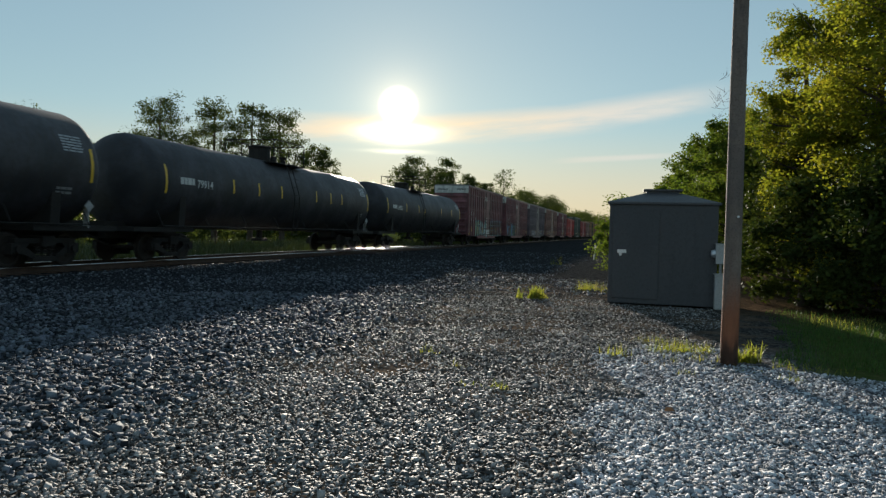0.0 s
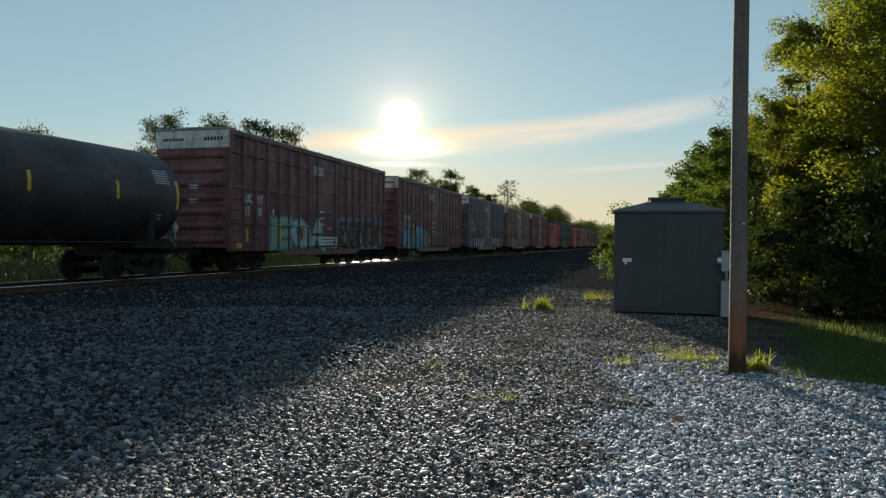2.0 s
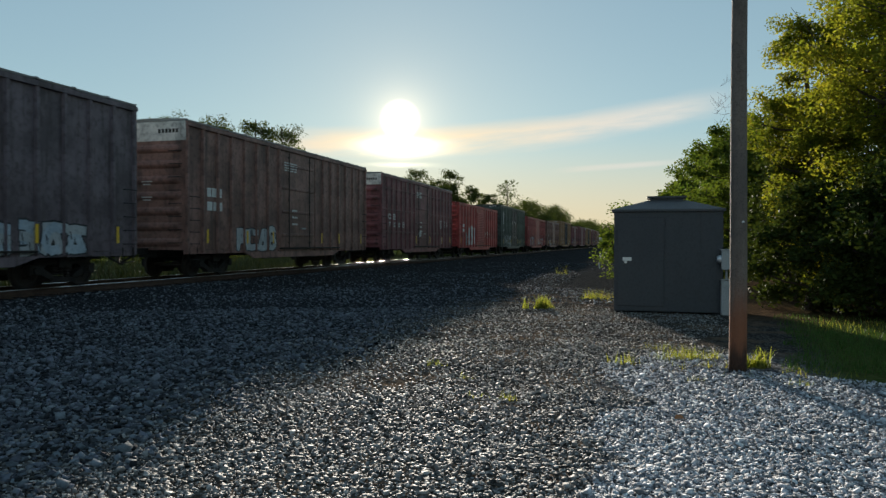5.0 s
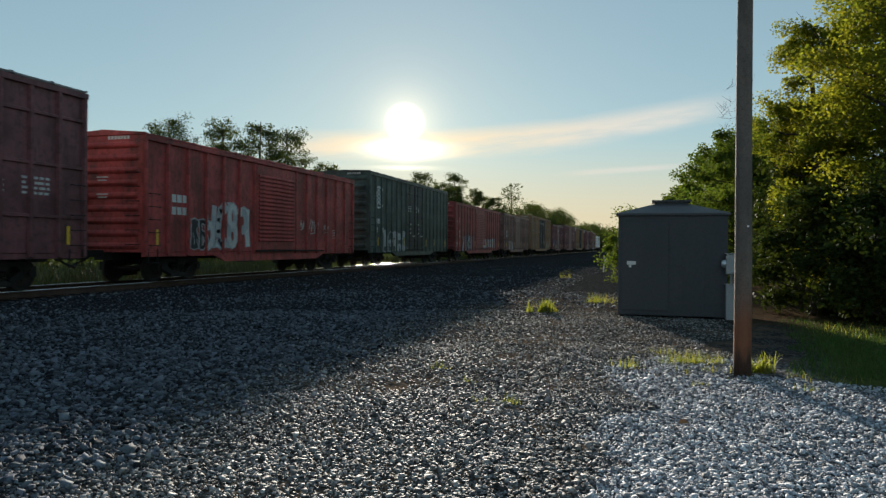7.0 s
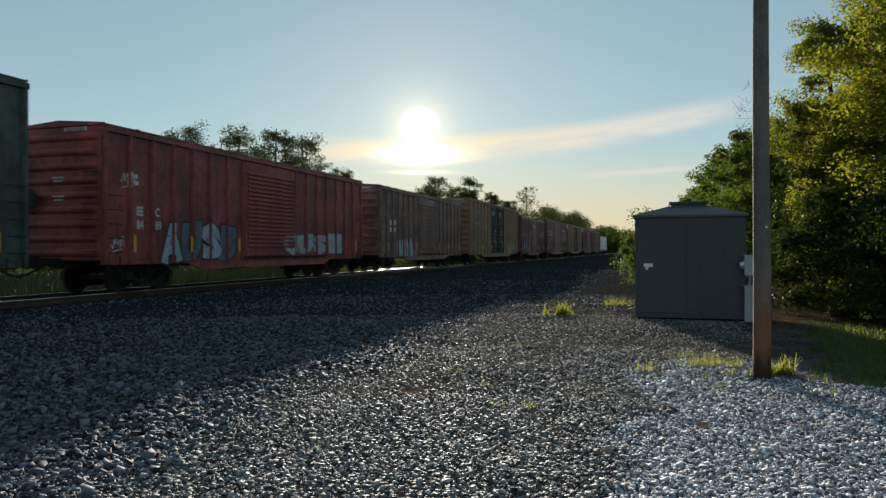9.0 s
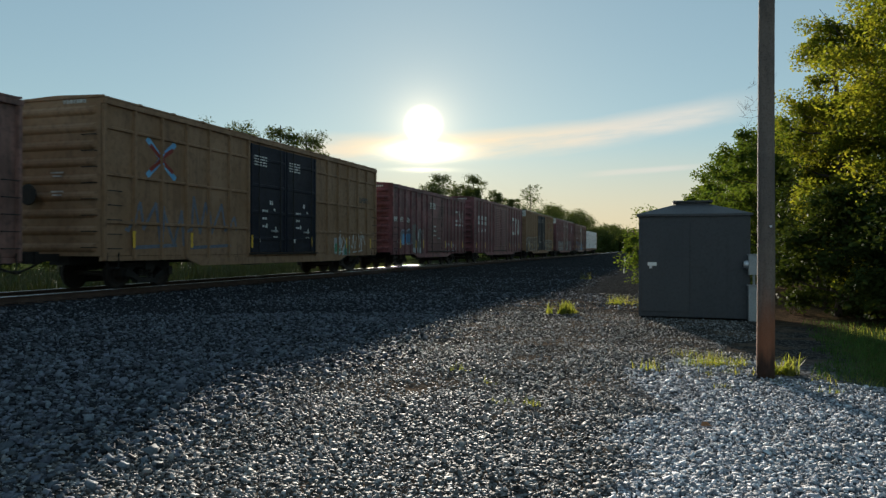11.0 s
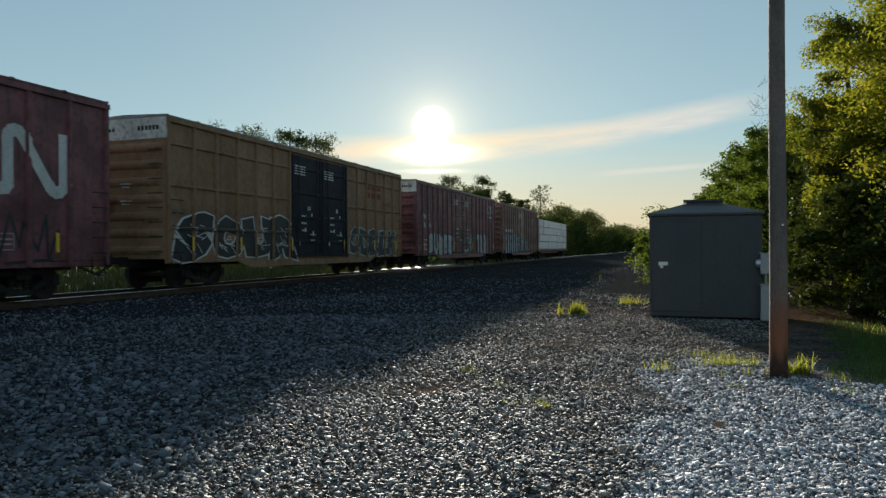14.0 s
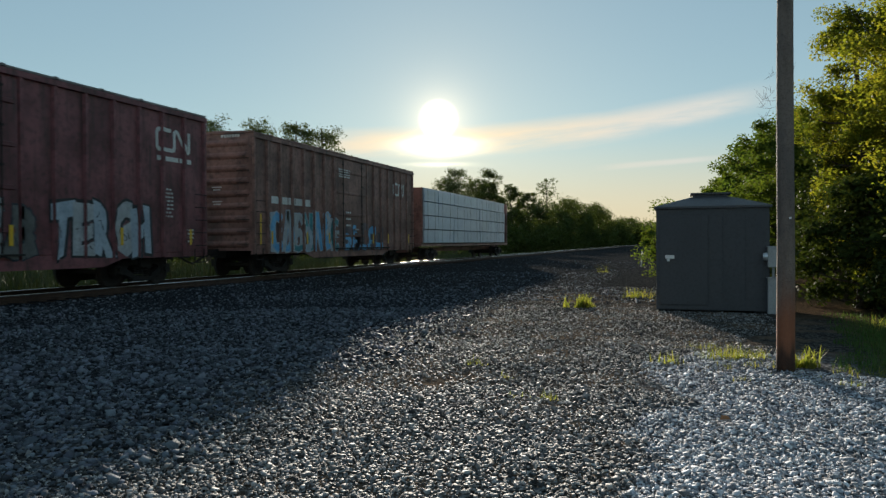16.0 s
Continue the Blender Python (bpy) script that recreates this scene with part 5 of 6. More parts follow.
c, ribs, L = boxcar(183.2, 200.0, 4.53, "brick_red", "brick red boxcar with blue and white graffiti along the bottom", "same", 8, louvred=True, door_wide=3.6)
f = -L / 2
bars(c, f + 0.9, 3.3, 2, 0.5, 0.12, seed=16)
letters(c, "EE", f + 1.28, 2.16, 0.34); letters(c, "C", f + 2.04, 2.16, 0.34)
letters(c, "84", f + 1.28, 1.78, 0.34); letters(c, "89", f + 2.04, 1.78, 0.34)
sprayed_word(c, "AUSB", f + 2.3, f + 6.2, 0.82, 2.05, ["spray_pale", "spray_slate", "spray_pale", "spray_slate"], "spray_black", "pale blue and slate graffiti letters", ribs, 18, 0.045, 0.08)
scrawl(c, f + 0.65, 2.95, 0.6, 0.45, 61, ribs); scrawl(c, f + 0.3, 1.2, 0.5, 0.4, 62, ribs)
sprayed_word(c, "OUSI", f + 9.3, f + 14.4, 1.0, 1.85, ["spray_silver", "spray_pale"], "brick_red", "silver graffiti letters", ribs, 19, 0.03, 0.08)

c, ribs, L = boxcar(202.3, 217.9, 4.55, "brown", "faded brown boxcar with a louvred door", "same", 8, louvred=True)
f = -L / 2
bars(c, f + 1.5, 2.8, 2, 0.9, 0.26, gap=0.14, seed=20)
graffiti(c, f + 2.6, f + 5.4, 0.85, 1.9, ["spray_silver", "spray_pale"], "spray_silver", 43, ribs, "silver graffiti letters")

c, ribs, L = boxcar(220.3, 238.6, 5.11, "tan", "tan boxcar with panelled sides and dark blue double doors", "navy", 7, True, False, 2, False, 0.18, 4.9)
f = -L / 2
scrawl(c, f + 0.9, 1.2, 2.6, 1.5, 21, ribs, "spray_slate", 0.1); scrawl(c, f + 3.4, 1.2, 2.8, 1.5, 24, ribs, "spray_slate", 0.1); scrawl(c, f + 13.6, 1.0, 1.6, 0.9, 29, ribs, "white", 0.05); scrawl(c, f + 15.4, 1.0, 1.6, 0.9, 30, ribs, "white", 0.05)
letters(c, "EXPERTS", f + 16.15, 3.3, 0.32, HALF + 0.080, "spray_black", 0.006)
chevrons(c, f + 2.3, 3.7, ribs)
graffiti(c, L / 2 - 4.6, L / 2 - 3.0, 0.95, 1.5, ["spray_green", "spray_silver"], "spray_silver", 22, ribs)

c, ribs, L = boxcar(240.8, 255.1, 4.6, "maroon", "maroon boxcar with a white emblem and blue graffiti", "same", 7, door_at=0.4, door_wide=3.3)
f = -L / 2
worm_mark(c, f + 11.9, 3.02, 0.62, 0.13, ribs)
bars(c, f + 11.95, 2.82, 1, 1.9, 0.13, seed=23)
letters(c, "413", f + 1.3, 2.6, 0.36); letters(c, "629", f + 2.35, 2.6, 0.36); bars(c, f + 0.35, 2.84, 1, 0.5, 0.24, seed=24)
graffiti(c, f + 1.35, f + 3.1, 1.35, 2.2, ["spray_slate", "spray_blue"], "spray_pale", 25, ribs, "blue graffiti")
part("graffiti", Geo().slab(HALF + 0.0125, HALF + 0.0135, f + 2.1, f + 2.95, 1.5, 1.95, 0.0004), M["spray_deep"], c, "deep blue sprayed block")
stencil_box(c, f + 0.95, 1.42, 0.3, 0.2)
graffiti(c, f + 3.35, f + 5.2, 0.9, 2.5, ["spray_dull", "spray_silver"], "spray_dull", 26, ribs)
scrawl(c, f + 9.7, 1.0, 0.9, 0.7, 27, ribs, "spray_silver", 0.05); scrawl(c, f + 10.9, 1.0, 1.2, 0.7, 28, ribs, "spray_silver", 0.05)

c, ribs, L = boxcar(257.5, 276.1, 5.01, "maroon", "long maroon boxcar with louvred double doors and a large white emblem", "same", 7, False, False, 2, True, -0.35, 5.0, (0.66, 3.43, 12.66, 16.9))
f = -L / 2
for row, z in enumerate((3.36, 2.98)):
    for k in range(3):
        bars(c, f + 1.22 + 1.1 * k, z + 0.3, 1, 0.72, 0.3, seed=30 + 3 * row + k)
letters(c, "IC", f + 1.5, 2.42, 0.38); letters(c, "533", f + 2.48, 2.42, 0.38); letters(c, "109", f + 3.52, 2.42, 0.38)
worm_mark(c, f + 13.95, 2.55, 1.32, 0.28, ribs)
scrawl(c, f + 13.0, 0.95, 2.2, 1.1, 31, (), "spray_black", 0.07); scrawl(c, f + 15.4, 0.95, 1.8, 1.1, 32, (), "spray_black", 0.07)
stencil_box(c, f + 15.4, 1.2, 0.4, 0.36, "box_grey")

c, ribs, L = boxcar(278.3, 296.6, 5.1, "tan", "tan boxcar with dark blue double doors and white-outlined graffiti", "navy", 7, True, True, 2, False, 0.2, 4.8)
f = -L / 2
for k in range(3):
    g = Geo()
    ribbon(g, [(f + 13.95 + 0.62 * k, 4.08), (f + 14.38 + 0.62 * k, 4.08)], 0.15, HALF + 0.007)
    ribbon(g, [(f + 14.0 + 0.62 * k, 3.74), (f + 14.32 + 0.62 * k, 3.74)], 0.26, HALF + 0.0075)
    part("emblem", flat_mesh(carried_over(g, ribs), "emblem", M["faded_red"]), None, c, "faded red block emblem")
letters(c, "EXPERTS", f + 15.8, 3.28, 0.3, HALF + 0.080, "spray_black", 0.004)
sprayed_word(c, "SOUR", f + 0.4, f + 7.4, 0.84, 2.3, ["spray_black"], "white", "black graffiti letters with thin white rims", ribs, 33, 0.03, 0.085, "spray_ink", "spray_ink", 9)
sprayed_word(c, "ODBLK", f + 12.1, f + 17.7, 0.88, 2.1, ["spray_ink"], "spray_mint", "dark graffiti letters with thin pale rims", ribs, 34, 0.03, 0.07, None, "spray_ink", 6)

c, ribs, L = boxcar(299.0, 317.1, 5.09, "maroon", "dark maroon boxcar with white and pale blue graffiti", "same", 8, False, True, 2, False, 0.05, 4.8)
f = -L / 2
letters(c, "DW", f + 1.12, 2.94, 0.38); letters(c, "C", f + 2.1, 2.94, 0.38)
letters(c, "793", f + 1.12, 2.42, 0.38); letters(c, "871", f + 2.08, 2.42, 0.38)
bars(c, f + 1.1, 1.75, 3, 0.7, 0.08, gap=0.2, seed=35)
worm_mark(c, f + 15.95, 3.85, 0.56, 0.11, ribs)
bars(c, f + 15.95, 3.66, 1, 1.55, 0.13, seed=36)
bars(c, f + 16.2, 2.75, 8, 0.4, 0.05, gap=0.06, seed=51); bars(c, f + 17.1, 1.6, 4, 0.4, 0.05, gap=0.06, seed=52)
sprayed_word(c, "SUBES", f + 1.98, f + 6.83, 0.84, 2.12, ["spray_silver", "spray_mint", "spray_silver"], "spray_black", "silver and mint graffiti letters", ribs, 37, 0.04, 0.085, shade="spray_ink")
graffiti(c, f + 9.3, f + 12.0, 0.85, 2.2, ["spray_dull", "spray_silver", "spray_dull"], "spray_ink", 39, ribs, "dull grey graffiti letters")
sprayed_word(c, "TERGH", f + 12.35, f + 15.63, 0.84, 2.25, ["spray_pale", "spray_silver"], "spray_black", "pale blue graffiti letters", ribs, 38, 0.045, 0.075, shade="spray_ink")

c, ribs, L = boxcar(319.6, 334.8, 5.01, "brown", "brown boxcar with faded blue graffiti along the bottom", "same", 8)
f = -L / 2
bars(c, f + 1.2, 2.86, 1, 2.8, 0.26, seed=39)
part("yellow_panel", Geo().slab(HALF + 0.08, HALF + 0.084, f + 0.35, f + 0.45, 1.1, 2.2, 0.001), M["yellow"], c)
graffiti(c, f + 1.2, f + 6.5, 0.9, 2.4, ["spray_pale", "spray_blue", "spray_silver", "spray_teal"], "spray_pale", 40, ribs, "pale blue graffiti")
graffiti(c, f + 6.8, f + 11.2, 0.9, 2.0, ["plum", "spray_blue"], "plum", 41, ribs)
worm_mark(c, f + 12.5, 3.6, 0.55, 0.11, ribs)

lumber_car(336.6, 357.3)

# ---- shed, pole and yard things ----


def build_shed():
    shed = tagged(new("equipment_shed"), "dark grey painted metal equipment shed with a low hipped roof", "shed")
    x0, x1, y0, y1, z0, z1 = -0.66, 1.74, 17.3, 19.7, 0.03, 2.34
    g = Geo().box(x0, x1, y0, y1, z0, z1)
    soften(part("wall", g, M["shed"], shed), 0.015)
    seams = Geo()
    for x in np.linspace(x0, x1, 6)[1:-1]:
        seams.box(x - 0.012, x + 0.012, y0 - 0.010, y0, z0 + 0.05, z1 - 0.04)
    part("wall_seam", seams, M["shed"], shed)
    door = part("door", Geo().box(x0 + 0.08, x0 + 1.12, y0 - 0.022, y0 - 0.002, z0 + 0.12, z1 - 0.14), M["shed"], shed)
    soften(door, 0.006, 1)
    part("door_lock", Geo().box(x0 + 0.20, x0 + 0.40, y0 - 0.055, y0 - 0.022, 1.20, 1.28).box(x0 + 0.24, x0 + 0.30, y0 - 0.075, y0 - 0.05, 1.14, 1.26), M["tag"], door, "bright metal lock and hasp")
    for z in (0.45, 1.25, 2.0):
        part("hinge", Geo().tube([(x0 + 1.13, y0 - 0.02, z), (x0 + 1.13, y0 - 0.02, z + 0.12)], 0.016, 8), M["shed"], door)
    o = 0.05
    cx, cy = (x0 + x1) / 2, (y0 + y1) / 2
    roof = Geo()
    v = [(x0 - o, y0 - o, z1), (x1 + o, y0 - o, z1), (x1 + o, y1 + o, z1), (x0 - o, y1 + o, z1), (x0 - o, y0 - o, z1 + 0.05), (x1 + o, y0 - o, z1 + 0.05), (x1 + o, y1 + o, z1 + 0.05), (x0 - o, y1 + o, z1 + 0.05),
         (cx - 0.42, cy - 0.4, z1 + 0.30), (cx + 0.42, cy - 0.4, z1 + 0.30), (cx + 0.42, cy + 0.4, z1 + 0.30), (cx - 0.42, cy + 0.4, z1 + 0.30)]
    roof.put(v, [(3, 2, 1, 0), (0, 1, 5, 4), (1, 2, 6, 5), (2, 3, 7, 6), (3, 0, 4, 7), (4, 5, 9, 8), (5, 6, 10, 9), (6, 7, 11, 10), (7, 4, 8, 11), (8, 9, 10, 11)])
    part("roof", roof, M["shed_roof"], shed)
    part("roof_vent", Geo().box(cx - 0.38, cx + 0.38, cy - 0.36, cy + 0.36, z1 + 0.30, z1 + 0.36).box(cx - 0.45, cx + 0.45, cy - 0.43, cy + 0.43, z1 + 0.36, z1 + 0.40), M["shed_roof"], shed)
    for x in (x0 + 0.15, cx, x1 - 0.15):
        part("skid", Geo().box(x - 0.1, x + 0.1, y0 + 0.03, y1 - 0.03, -0.05, z0), M["under"], shed)
    for z0b, z1b in ((1.02, 1.46), (0.0, 0.78)):
        soften(part("service_box", Geo().box(x1 - 0.06, x1 + 0.18, y0 - 0.20, y0 - 0.012, z0b, z1b), M["box_grey"], shed, "pale grey service box"), 0.012)
        part("service_box_lid", Geo().box(x1 - 0.08, x1 + 0.20, y0 - 0.22, y0 - 0.012, z1b + 0.001, z1b + 0.022), M["box_grey"], shed)
    part("meter", Geo().tube([(x1 - 0.06, y0 - 0.11, 1.25), (x1 - 0.10, y0 - 0.11, 1.25), (x1 - 0.15, y0 - 0.11, 1.25)], [0.095, 0.09, 0.07], 16), M["tag"], shed, "round glass electricity meter")
    part("conduit", Geo().tube([(x1 + 0.06, y0 - 0.1, 0.80), (x1 + 0.06, y0 - 0.1, 1.02)], 0.028, 8), M["box_grey"], shed)


build_shed()


def build_pole():
    pole = tagged(new("utility_pole"), "weathered wooden utility pole, reddish at the base", "utility pole")
    x, y = 1.15, 9.70
    path = [(x + 0.004 * math.sin(z * 1.3), y, z) for z in np.linspace(-0.3, 11.0, 24)]
    part("shaft", Geo().tube(path, [0.108 - 0.0016 * i for i in range(24)], 22), M["pole"], pole, smooth=True)
    part("pole_tag", Geo().box(x + 0.03, x + 0.055, y - 0.113, y - 0.104, 1.86, 1.885), M["tag"], pole, "small metal tag")


build_pole()

# ---- loose stones ----


def stone_field(name, label, material, spots, rnd, low, high):
    """Angular stones, each a squashed, broken block, strewn over the ground."""
    base = np.array([(-1, -1, -1), (1, -1, -1), (1, 1, -1), (-1, 1, -1), (-1, -1, 1), (1, -1, 1), (1, 1, 1), (-1, 1, 1)], float)
    quads = np.array([(4, 5, 6, 7), (0, 1, 5, 4), (1, 2, 6, 5), (2, 3, 7, 6), (3, 0, 4, 7)])
    n = len(spots)
    size = (low + (high - low) * rnd.random(n) ** 2.0) * (1 + 0.6 * (rnd.random(n) > 0.95))
    jit = base[None] * rnd.uniform(0.3, 1.0, (n, 8, 3))
    jit *= (size / 2)[:, None, None] * np.stack([np.ones(n), rnd.uniform(0.6, 0.95, n), rnd.uniform(0.26, 0.55, n)], 1)[:, None, :]
    a, tilt = rnd.uniform(0, 6.283, n), rnd.normal(0, 0.42, n)
    c, s, ct, st = np.cos(a), np.sin(a), np.cos(tilt), np.sin(tilt)
    x, y, z = jit[..., 0], jit[..., 1], jit[..., 2]
    x, z = x * ct[:, None] - z * st[:, None], x * st[:, None] + z * ct[:, None]
    X = x * c[:, None] - y * s[:, None] + spots[:, 0:1]
    Y = x * s[:, None] + y * c[:, None] + spots[:, 1:2]
    Z = z + spots[:, 2:3] + (size * rnd.uniform(0.0, 0.4, n))[:, None]
    v = np.stack([X, Y, Z], 2).reshape(-1, 3)
    f = (quads[None] + (np.arange(n) * 8)[:, None, None]).reshape(-1, 4)
    tagged(new(name, quick_mesh(name, v, f, M[material])), label, "gravel", kind="stuff")


def strew():
    rnd = np.random.default_rng(7)
    zones = {"ballast": [], "mixed_stone": [], "limestone": []}
    for d0, d1, dense in ((3.4, 6.0, 2200), (6.0, 8.0, 1450), (8.0, 12.0, 820), (12.0, 18.0, 400), (18.0, 26.0, 115), (26.0, 38.0, 42), (38.0, 60.0, 12)):
        count = int(0.5 * radians(72) * (d1 * d1 - d0 * d0) * 2 * dense / 2)
        far, turn = np.sqrt(rnd.uniform(d0 * d0, d1 * d1, count)), np.radians(rnd.uniform(-53.0, 19.5, count))
        for x, y in zip(far * np.sin(turn), far * np.cos(turn)):
            if abs(x - TRACK_X) < 1.35 or x < -19.5 or (y > 26 and x > -3.0):
                continue
            w = x + 0.8 * noise.noise((x * 0.6, y * 0.6, 0)) + 0.25 * noise.noise((x * 3, y * 3, 5))
            if x > 3.15 and y > 9.0:
                continue
            if w > 1.0 + 0.1 * (y - 10) and y + 0.35 * x > 10.2:
                continue
            if -0.75 < x < 1.95 and 17.2 < y < 19.9:
                continue
            patch = noise.noise((x * 0.9, y * 0.9, 9))
            if w > -0.35 and y < 11.0:
                zone, keep = "limestone", 1.0
            elif w > -4.6 + 1.0 * (rnd.random() - 0.5) * 2 and y < 18.5 + 1.5 * rnd.random():
                zone, keep = "mixed_stone", 1.0 - 1.1 * max(0.0, patch - 0.1)
            else:
                zone, keep = "ballast", 0.62
            if rnd.random() < keep:
                zones[zone].append((x, y, ground_height(x, y)))
    for x, y in zip(rnd.uniform(-9.0, 5.5, 16000), rnd.uniform(-6.0, 5.0, 16000)):      # thinner strewn behind the wedge of dense gravel
        if math.degrees(math.atan2(abs(x + 0.3 * y), y)) > 36 or math.hypot(x, y) < 3.4:
            zones["limestone" if x > -0.4 else "mixed_stone" if x > -4.6 else "ballast"].append((x, y, ground_height(x, y)))
    stone_field("ballast_gravel", "coarse dark grey ballast stones strewn beside the track", "ballast", np.array(zones["ballast"]), rnd, 0.024, 0.092)
    stone_field("mixed_gravel", "small brownish gravel trodden into dirt", "mixed_stone", np.array(zones["mixed_stone"]), rnd, 0.013, 0.048)
    stone_field("limestone_gravel", "pale grey crushed limestone gravel", "limestone", np.array(zones["limestone"]), rnd, 0.016, 0.050)


strew()

# ---- grass, weeds and trees ----


def blades(spots, rnd, tall, wide, lean=0.5, segs=3):
    """Bent blades as strips. spots: x, y, z rows. Returns arrays for quick_mesh."""
    n = len(spots)
    h = (0.15 + 0.85 * rnd.random(n) ** 1.6) * tall
    a = rnd.uniform(0, 6.283, n)
    bend = rnd.uniform(0.1, 1.0, n) * lean * h
    dx, dy = np.cos(a), np.sin(a)
    rows = []
    for k in range(segs + 1):
        t = k / segs
        w = wide * (1 - t * 0.85) / 2
        cx, cy, cz = spots[:, 0] + dx * bend * t * t, spots[:, 1] + dy * bend * t * t, spots[:, 2] + h * (t - 0.25 * t * t * bend / h)
        for s in (-1, 1):
            rows.append(np.stack([cx - dy * w * s, cy + dx * w * s, cz], 1))
    v = np.stack(rows, 1).reshape(-1, 3)
    q = np.array([(2 * k, 2 * k + 1, 2 * k + 3, 2 * k + 2) for k in range(segs)])
    f = (q[None] + (np.arange(n) * 2 * (segs + 1))[:, None, None]).reshape(-1, 4)
    return v, f


def weed(x, y, wide, tall, count, seed, material="weed", label="bright green weed tuft growing in the gravel", leafy=False):
    rnd = np.random.default_rng(seed)
    hub = rnd.normal(0, wide * 0.26, (14, 2))
    pick = rnd.integers(0, 14, count)
    r, a = wide / 5 * np.sqrt(rnd.random(count)), rnd.uniform(0, 6.283, count)
    xs, ys = x + hub[pick, 0] + r * np.cos(a), y + 0.6 * hub[pick, 1] + r * np.sin(a)
    z = np.array([ground_height(p, q) for p, q in zip(xs, ys)]) - 0.01
    v, f = blades(np.stack([xs, ys, z], 1), rnd, tall, 0.03 if leafy else 0.010, 1.1)
    me = quick_mesh("weed", v - np.array([x, y, 0]), f, M[material])
    ob = tagged(new("weed", me), label, "weed", group="weeds in the yard")
    ob.location = (x, y, 0)


for x, y, w, h, n, seed, leafy in ((-2.38, 17.6, 0.55, 0.40, 360, 1, True), (-2.03, 8.3, 0.22, 0.12, 40, 2, False), (-1.36, 7.25, 0.26, 0.15, 70, 3, False), (-1.66, 7.25, 0.2, 0.1, 40, 4, False),
                                   (-0.23, 9.9, 0.4, 0.2, 120, 5, False), (0.50, 10.5, 0.55, 0.26, 220, 6, False), (0.92, 10.6, 0.5, 0.22, 180, 7, False), (1.42, 10.0, 0.42, 0.34, 260, 8, True),
                                   (1.77, 8.9, 0.3, 0.12, 60, 9, False), (-1.2, 21.2, 1.2, 0.36, 460, 10, False), (0.55, 8.9, 0.35, 0.1, 50, 11, False), (-2.6, 9.0, 0.3, 0.16, 30, 12, False),
                                   (-4.2, 38.0, 0.6, 0.6, 80, 13, False), (0.75, 9.9, 0.6, 0.14, 90, 14, False), (1.2, 9.35, 0.5, 0.08, 60, 15, False), (2.1, 9.6, 0.7, 0.14, 120, 16, False),
                                   (-0.5, 20.6, 1.0, 0.3, 160, 17, False), (0.2, 11.4, 0.6, 0.12, 80, 18, False)):
    weed(x, y, w, h, n * 2 // 3, seed, leafy=leafy)
weed(-0.1, 11.2, 0.35, 0.06, 40, 30, "straw", "flattened dry straw on the gravel")
weed(0.25, 9.6, 0.8, 0.06, 60, 31, "straw", "flattened dry straw on the gravel")


def lawn():
    rnd = np.random.default_rng(12)
    spots = []
    for x, y in zip(rnd.uniform(1.4, 9.0, 60000), rnd.uniform(7.0, 17.5, 60000)):
        if x + 0.5 * noise.noise((x * 0.8, y * 0.8, 2)) > 2.0 + 0.10 * (y - 10) and y + 0.35 * x + 0.5 * noise.noise((x, y, 4)) > 10.4:
            thin = 0.25 if y > 14.6 else 1.0
            if rnd.random() < thin:
                spots.append((x, y, ground_height(x, y) - 0.01))
    v, f = blades(np.array(spots), rnd, 0.13, 0.011, 0.7, 2)
    tagged(new("grass", quick_mesh("grass", v, f, M["grass"])), "mown green grass in the shade of the trees", "grass", kind="stuff")
    spots = [(x, y, ground_height(x, y)) for x, y in zip(rnd.uniform(3.0, 9.0, 620), 15.0 + rnd.normal(0, 0.55, 620))]
    v, f = blades(np.array(spots), rnd, 0.24, 0.010, 1.1)
    tagged(new("grass", quick_mesh("grass", v, f, M["weed"])), "taller sunlit grass along the edge of the trees", "grass", kind="stuff")
    # rough grass behind the track, its shade painted into the blades
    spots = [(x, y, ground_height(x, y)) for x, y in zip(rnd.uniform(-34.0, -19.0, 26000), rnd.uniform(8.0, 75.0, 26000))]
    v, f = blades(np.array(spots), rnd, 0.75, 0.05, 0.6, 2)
    tagged(new("grass", quick_mesh("grass", v, f, M["grass_shaded"])), "tall rough grass behind the track", "grass", kind="stuff")


lawn()


